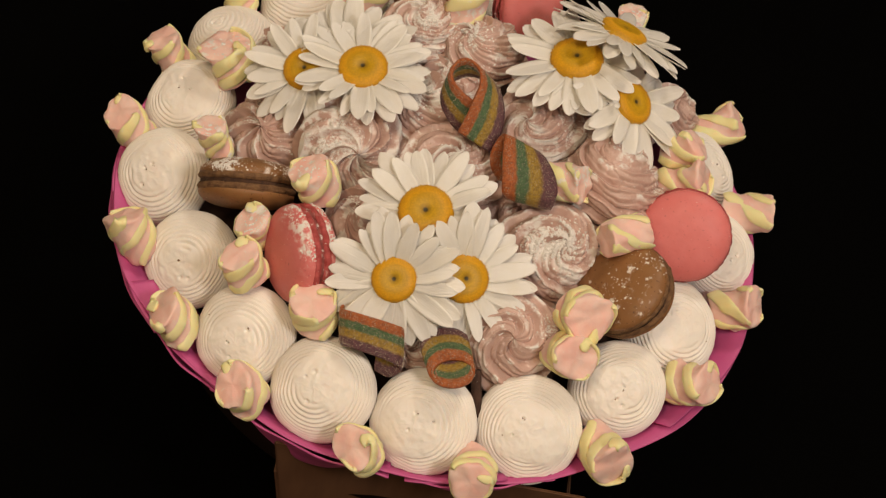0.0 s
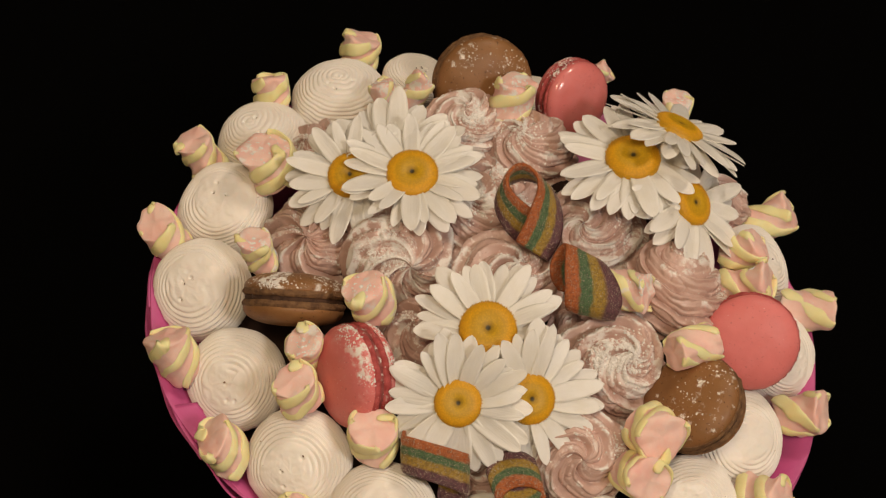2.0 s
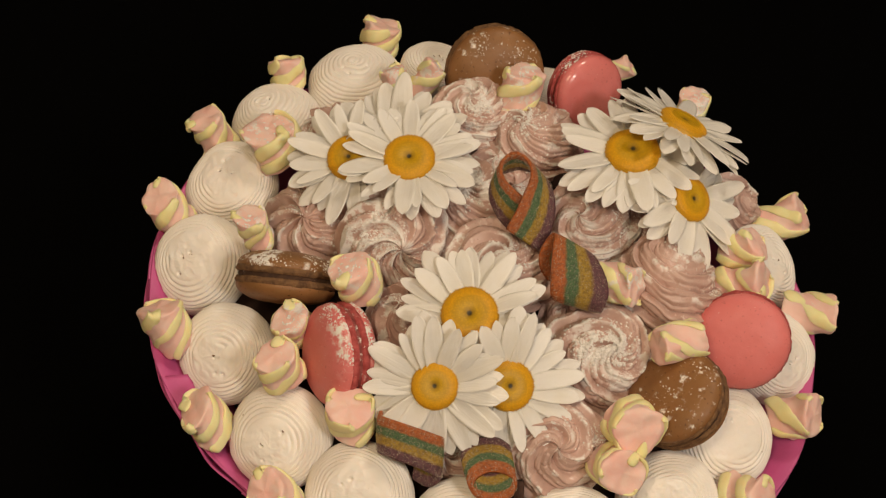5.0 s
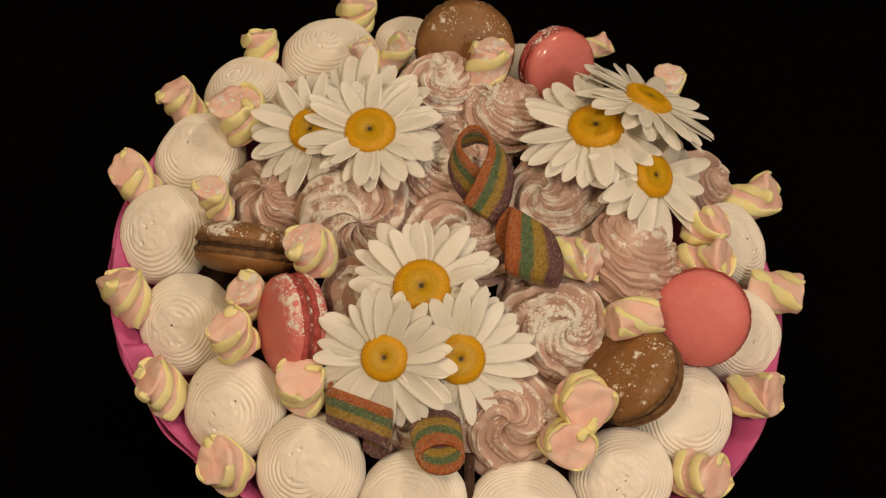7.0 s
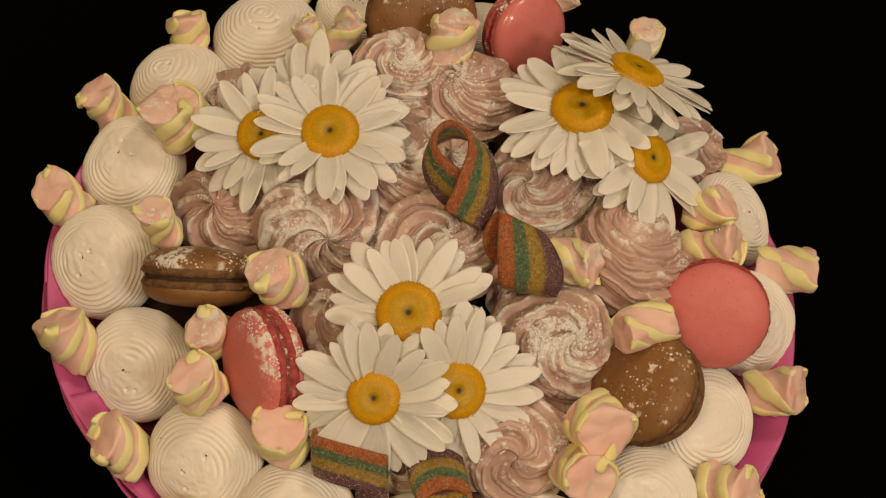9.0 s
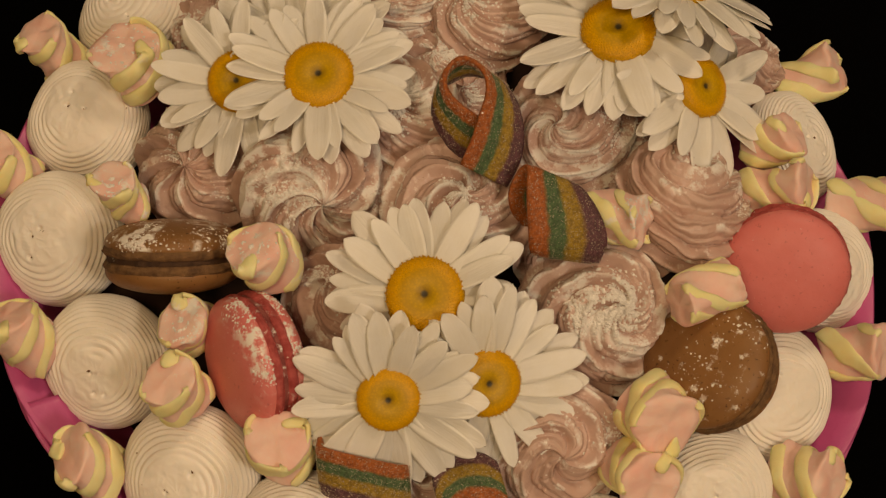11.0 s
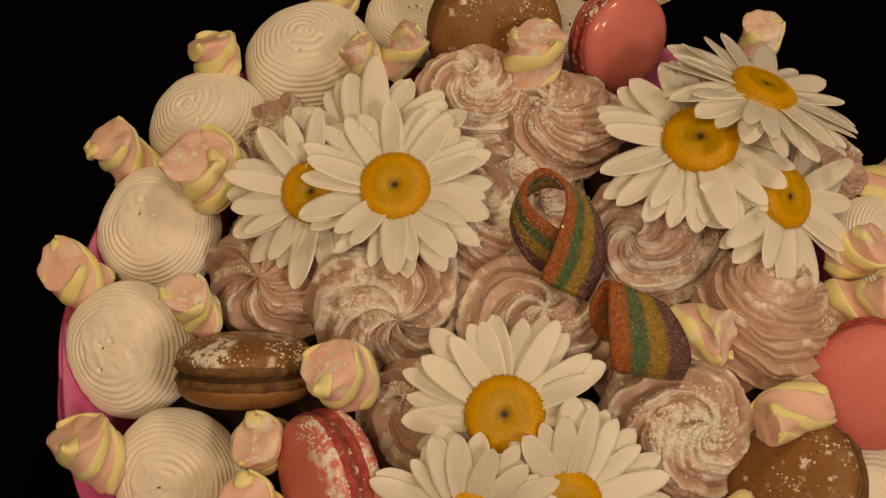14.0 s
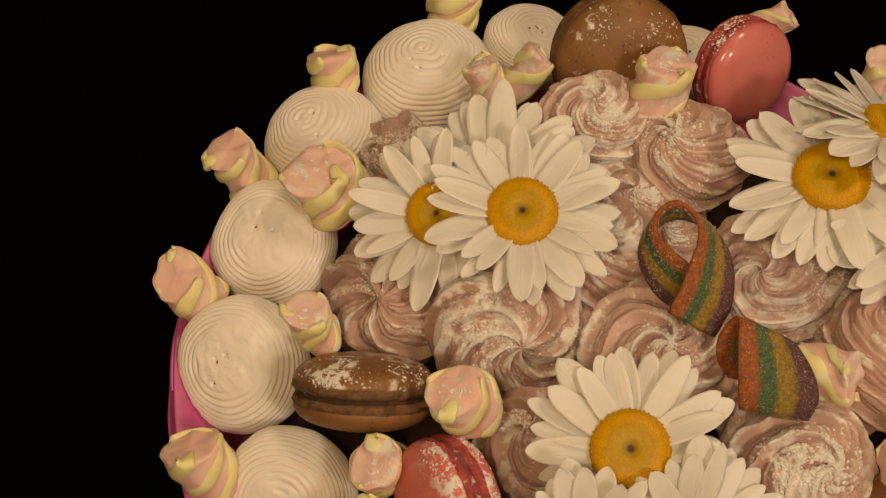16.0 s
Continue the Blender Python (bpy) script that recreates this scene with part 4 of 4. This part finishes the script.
marshmallow((-0.0891, -0.0602, 0.2702), (-0.217, -0.290, 0.932), 0.0198, 0.0108, seed=20, sugar=True)
marshmallow((-0.0885, -0.0857, 0.2714), (-0.308, 0.026, 0.951), 0.0195, 0.0117, seed=21)
marshmallow((-0.0490, -0.1004, 0.2685), (-0.203, -0.026, 0.979), 0.0194, 0.0122, seed=22)
marshmallow((0.0799, -0.0712, 0.2798), (0.357, -0.632, 0.688), 0.0196, 0.0134, seed=23)
marshmallow((0.0780, -0.0904, 0.2698), (0.241, -0.583, 0.776), 0.0201, 0.0134, seed=24)
marshmallow((0.0928, -0.0268, 0.2935), (-0.8209, -0.5711, -0.0017), 0.0238, 0.0096, seed=25, turn=1.0, ribs=4)
marshmallow((0.0578, -0.0026, 0.2919), (0.9002, -0.1513, 0.4084), 0.0202, 0.0110, turn=1.0, ribs=4, seed=26, sugar=True)
marshmallow((0.1184, 0.0480, 0.2807), (0.4725, 0.0082, 0.8813), 0.0193, 0.0102, seed=27)
marshmallow((0.1220, 0.0290, 0.2792), (0.6140, -0.1286, 0.7788), 0.0227, 0.0107, seed=28)
marshmallow((-0.0778, 0.1066, 0.2674), (-0.4938, 0.2877, 0.8206), 0.0181, 0.0084, seed=29, sugar=True)
marshmallow((-0.0632, 0.1142, 0.2699), (0.3142, 0.3391, 0.8867), 0.0181, 0.0091, seed=30, sugar=True)
marshmallow((-0.0135, 0.1062, 0.2864), (0.110, 0.364, 0.925), 0.025, 0.0118, seed=31, sugar=True)
# daisies
daisy((-0.0665, 0.0500, 0.2875), (-0.16, -0.20, 0.967), 0.0395, 0.0103, seed=57)
daisy((-0.0867, 0.0305, 0.2912), (-0.27, -0.40, 0.876), 0.0340, 0.0120, seed=50, droop=[((0.9735, 0.1642, 0.1589), 26, 85)])
daisy((-0.0574, 0.0329, 0.3000), (-0.1293, -0.1779, 0.9755), 0.0364, 0.0134, seed=51, droop=[((-0.9735, -0.1642, -0.1589), -6, 80), ((0.15, -0.79, -0.59), -12, 80)])
daisy((-0.0080, -0.0490, 0.3010), (-0.1058, -0.2927, 0.9503), 0.0376, 0.0141, seed=52, droop=[((0.3221, -0.7680, -0.5535), 40, 100)])
daisy((0.0185, -0.0712, 0.2850), (0.2516, -0.4759, 0.8428), 0.0377, 0.0125, seed=53, droop=[((-0.8674, -0.3838, -0.3167), 22, 80), ((-0.6950, 0.5914, 0.4089), -26, 65)])
daisy((-0.0150, -0.0845, 0.2890), (-0.0493, -0.5283, 0.8477), 0.0361, 0.0115, seed=54, droop=[((0.1514, 0.7929, 0.5903), -24, 90), ((0.1284, -0.8007, -0.5851), 15, 75)])
daisy((0.0841, 0.0539, 0.3010), (0.5315, -0.1699, 0.8298), 0.0376, 0.0120, seed=55, count=30, droop=[((-0.7652, 0.5321, 0.3624), 30, 95)])
daisy((0.0501, 0.0681, 0.3080), (-0.1609, -0.0014, 0.9870), 0.0396, 0.0145, seed=56, droop=[((0.6430, 0.6043, 0.4705), 22, 70)])
daisy((0.0718, 0.0933, 0.3100), (0.2121, 0.4917, 0.8446), 0.0399, 0.0133, seed=58, count=34, droop=[((-0.30, -0.75, -0.55), 10, 90)])

# rainbow sour belts
sour_belt((0.0010, 0.0255, 0.3080), R12, U12, T12,
          [(-6, -21, 8), (-2, -12, 10), (1, -3, 11), (3.5, 5, 10), (2.5, 12, 9), (-1.5, 16.5, 8), (-7, 17, 8), (-11, 12.5, 8), (-10.5, 6, 7.5), (-6, 1, 6), (0.5, -3.5, 5), (6, -7, 3)],
          [(11, -29, 1), (16, -19, 2), (17, -8, 2), (14.5, 2, 0), (9, 9, -3), (0, 12, -6), (-6, 11, -6), (-14, 6, -4), (-16, -2, -4), (-13, -10, -4), (-7, -17, -5), (0, -20, -6)],
          "sugared rainbow sour belt twisted into an upright loop", 61)
sour_belt((0.0357, -0.0073, 0.3000), R12, U12, T12,
          [(-13, -5, -6), (-17, 0, -2), (-18, 7, 1), (-15, 14, 4), (-12, 16, 7), (-12, 10, 10), (-12, 2, 12), (-11.5, -6, 11), (-11, -13, 8), (-9, -15, 2), (-7, -12, -4), (-6, -6, -6)],
          [(6, -6, -10), (4, -1, -8), (2, 4, -6), (4, 8, -3), (8, 8, 2), (12, 3, 4), (15.5, -4, 5), (17, -11, 4), (15, -17, 1), (15, -18, -4), (17, -13, -7), (16.5, -6, -8)],
          "sugared rainbow sour belt curled over into a fat roll", 62)
sour_belt((-0.0201, -0.1067, 0.2700), R0, U0, T0,
          [(-6, 12, -8), (-12, 15, -4), (-13.5, 13, 2), (-8, 11.5, 6), (4, 8, 8), (13, 5, 7), (16, 3, 2), (13, 0, -3), (5, 1, -7)],
          [(-4, -2, -10), (-11, -2, -6), (-14, -4, 1), (-9, -6, 6), (3, -10, 7), (12, -14, 5), (15, -17, 0), (10, -21, -5), (2, -18, -9)],
          "sugared rainbow sour belt folded back on itself", 63)
sour_belt((0.0198, -0.1076, 0.2700), R0, U0, T0,
          [(2 + 11.5 * math.cos(a) * k, -8 + 7.5 * math.sin(a) * k, 8 - 4 * math.sin(a)) for a, k in [(0.5 + 0.55 * i, 1.0 - 0.012 * i) for i in range(18)]],
          [(-2 + 12.5 * math.cos(a) * k, 6 + 7.5 * math.sin(a) * k, -4 - 4 * math.sin(a)) for a, k in [(0.5 + 0.55 * i, 1.0 - 0.012 * i) for i in range(18)]],
          "sugared rainbow sour belt rolled into an open tube", 64)


M_STICK = foot_material("dark_brown_wood", (0.09, 0.04, 0.025), (0.05, 0.022, 0.014), 0.0)


def stick(place, axis, length, r):
    rows, cols = 12, 16
    verts = []
    for i in range(rows):
        u = i / (rows - 1)
        for j in range(cols):
            th = 2 * math.pi * j / cols
            q = r * (1 + 0.15 * n3(4 * u, math.cos(th), math.sin(th)))
            verts.append((q * math.cos(th), q * math.sin(th), length * (u - 0.5)))
    me = mesh_from("brown_stick", verts, wrap_faces(rows, cols), M_STICK)
    return thing("wooden_stick", place, axis, "short brown wooden stick stuck between the zefirs", "stick", mesh=me)


stick((0.0380, -0.1109, 0.2480), (0.25, -0.60, -0.75), 0.024, 0.0026)
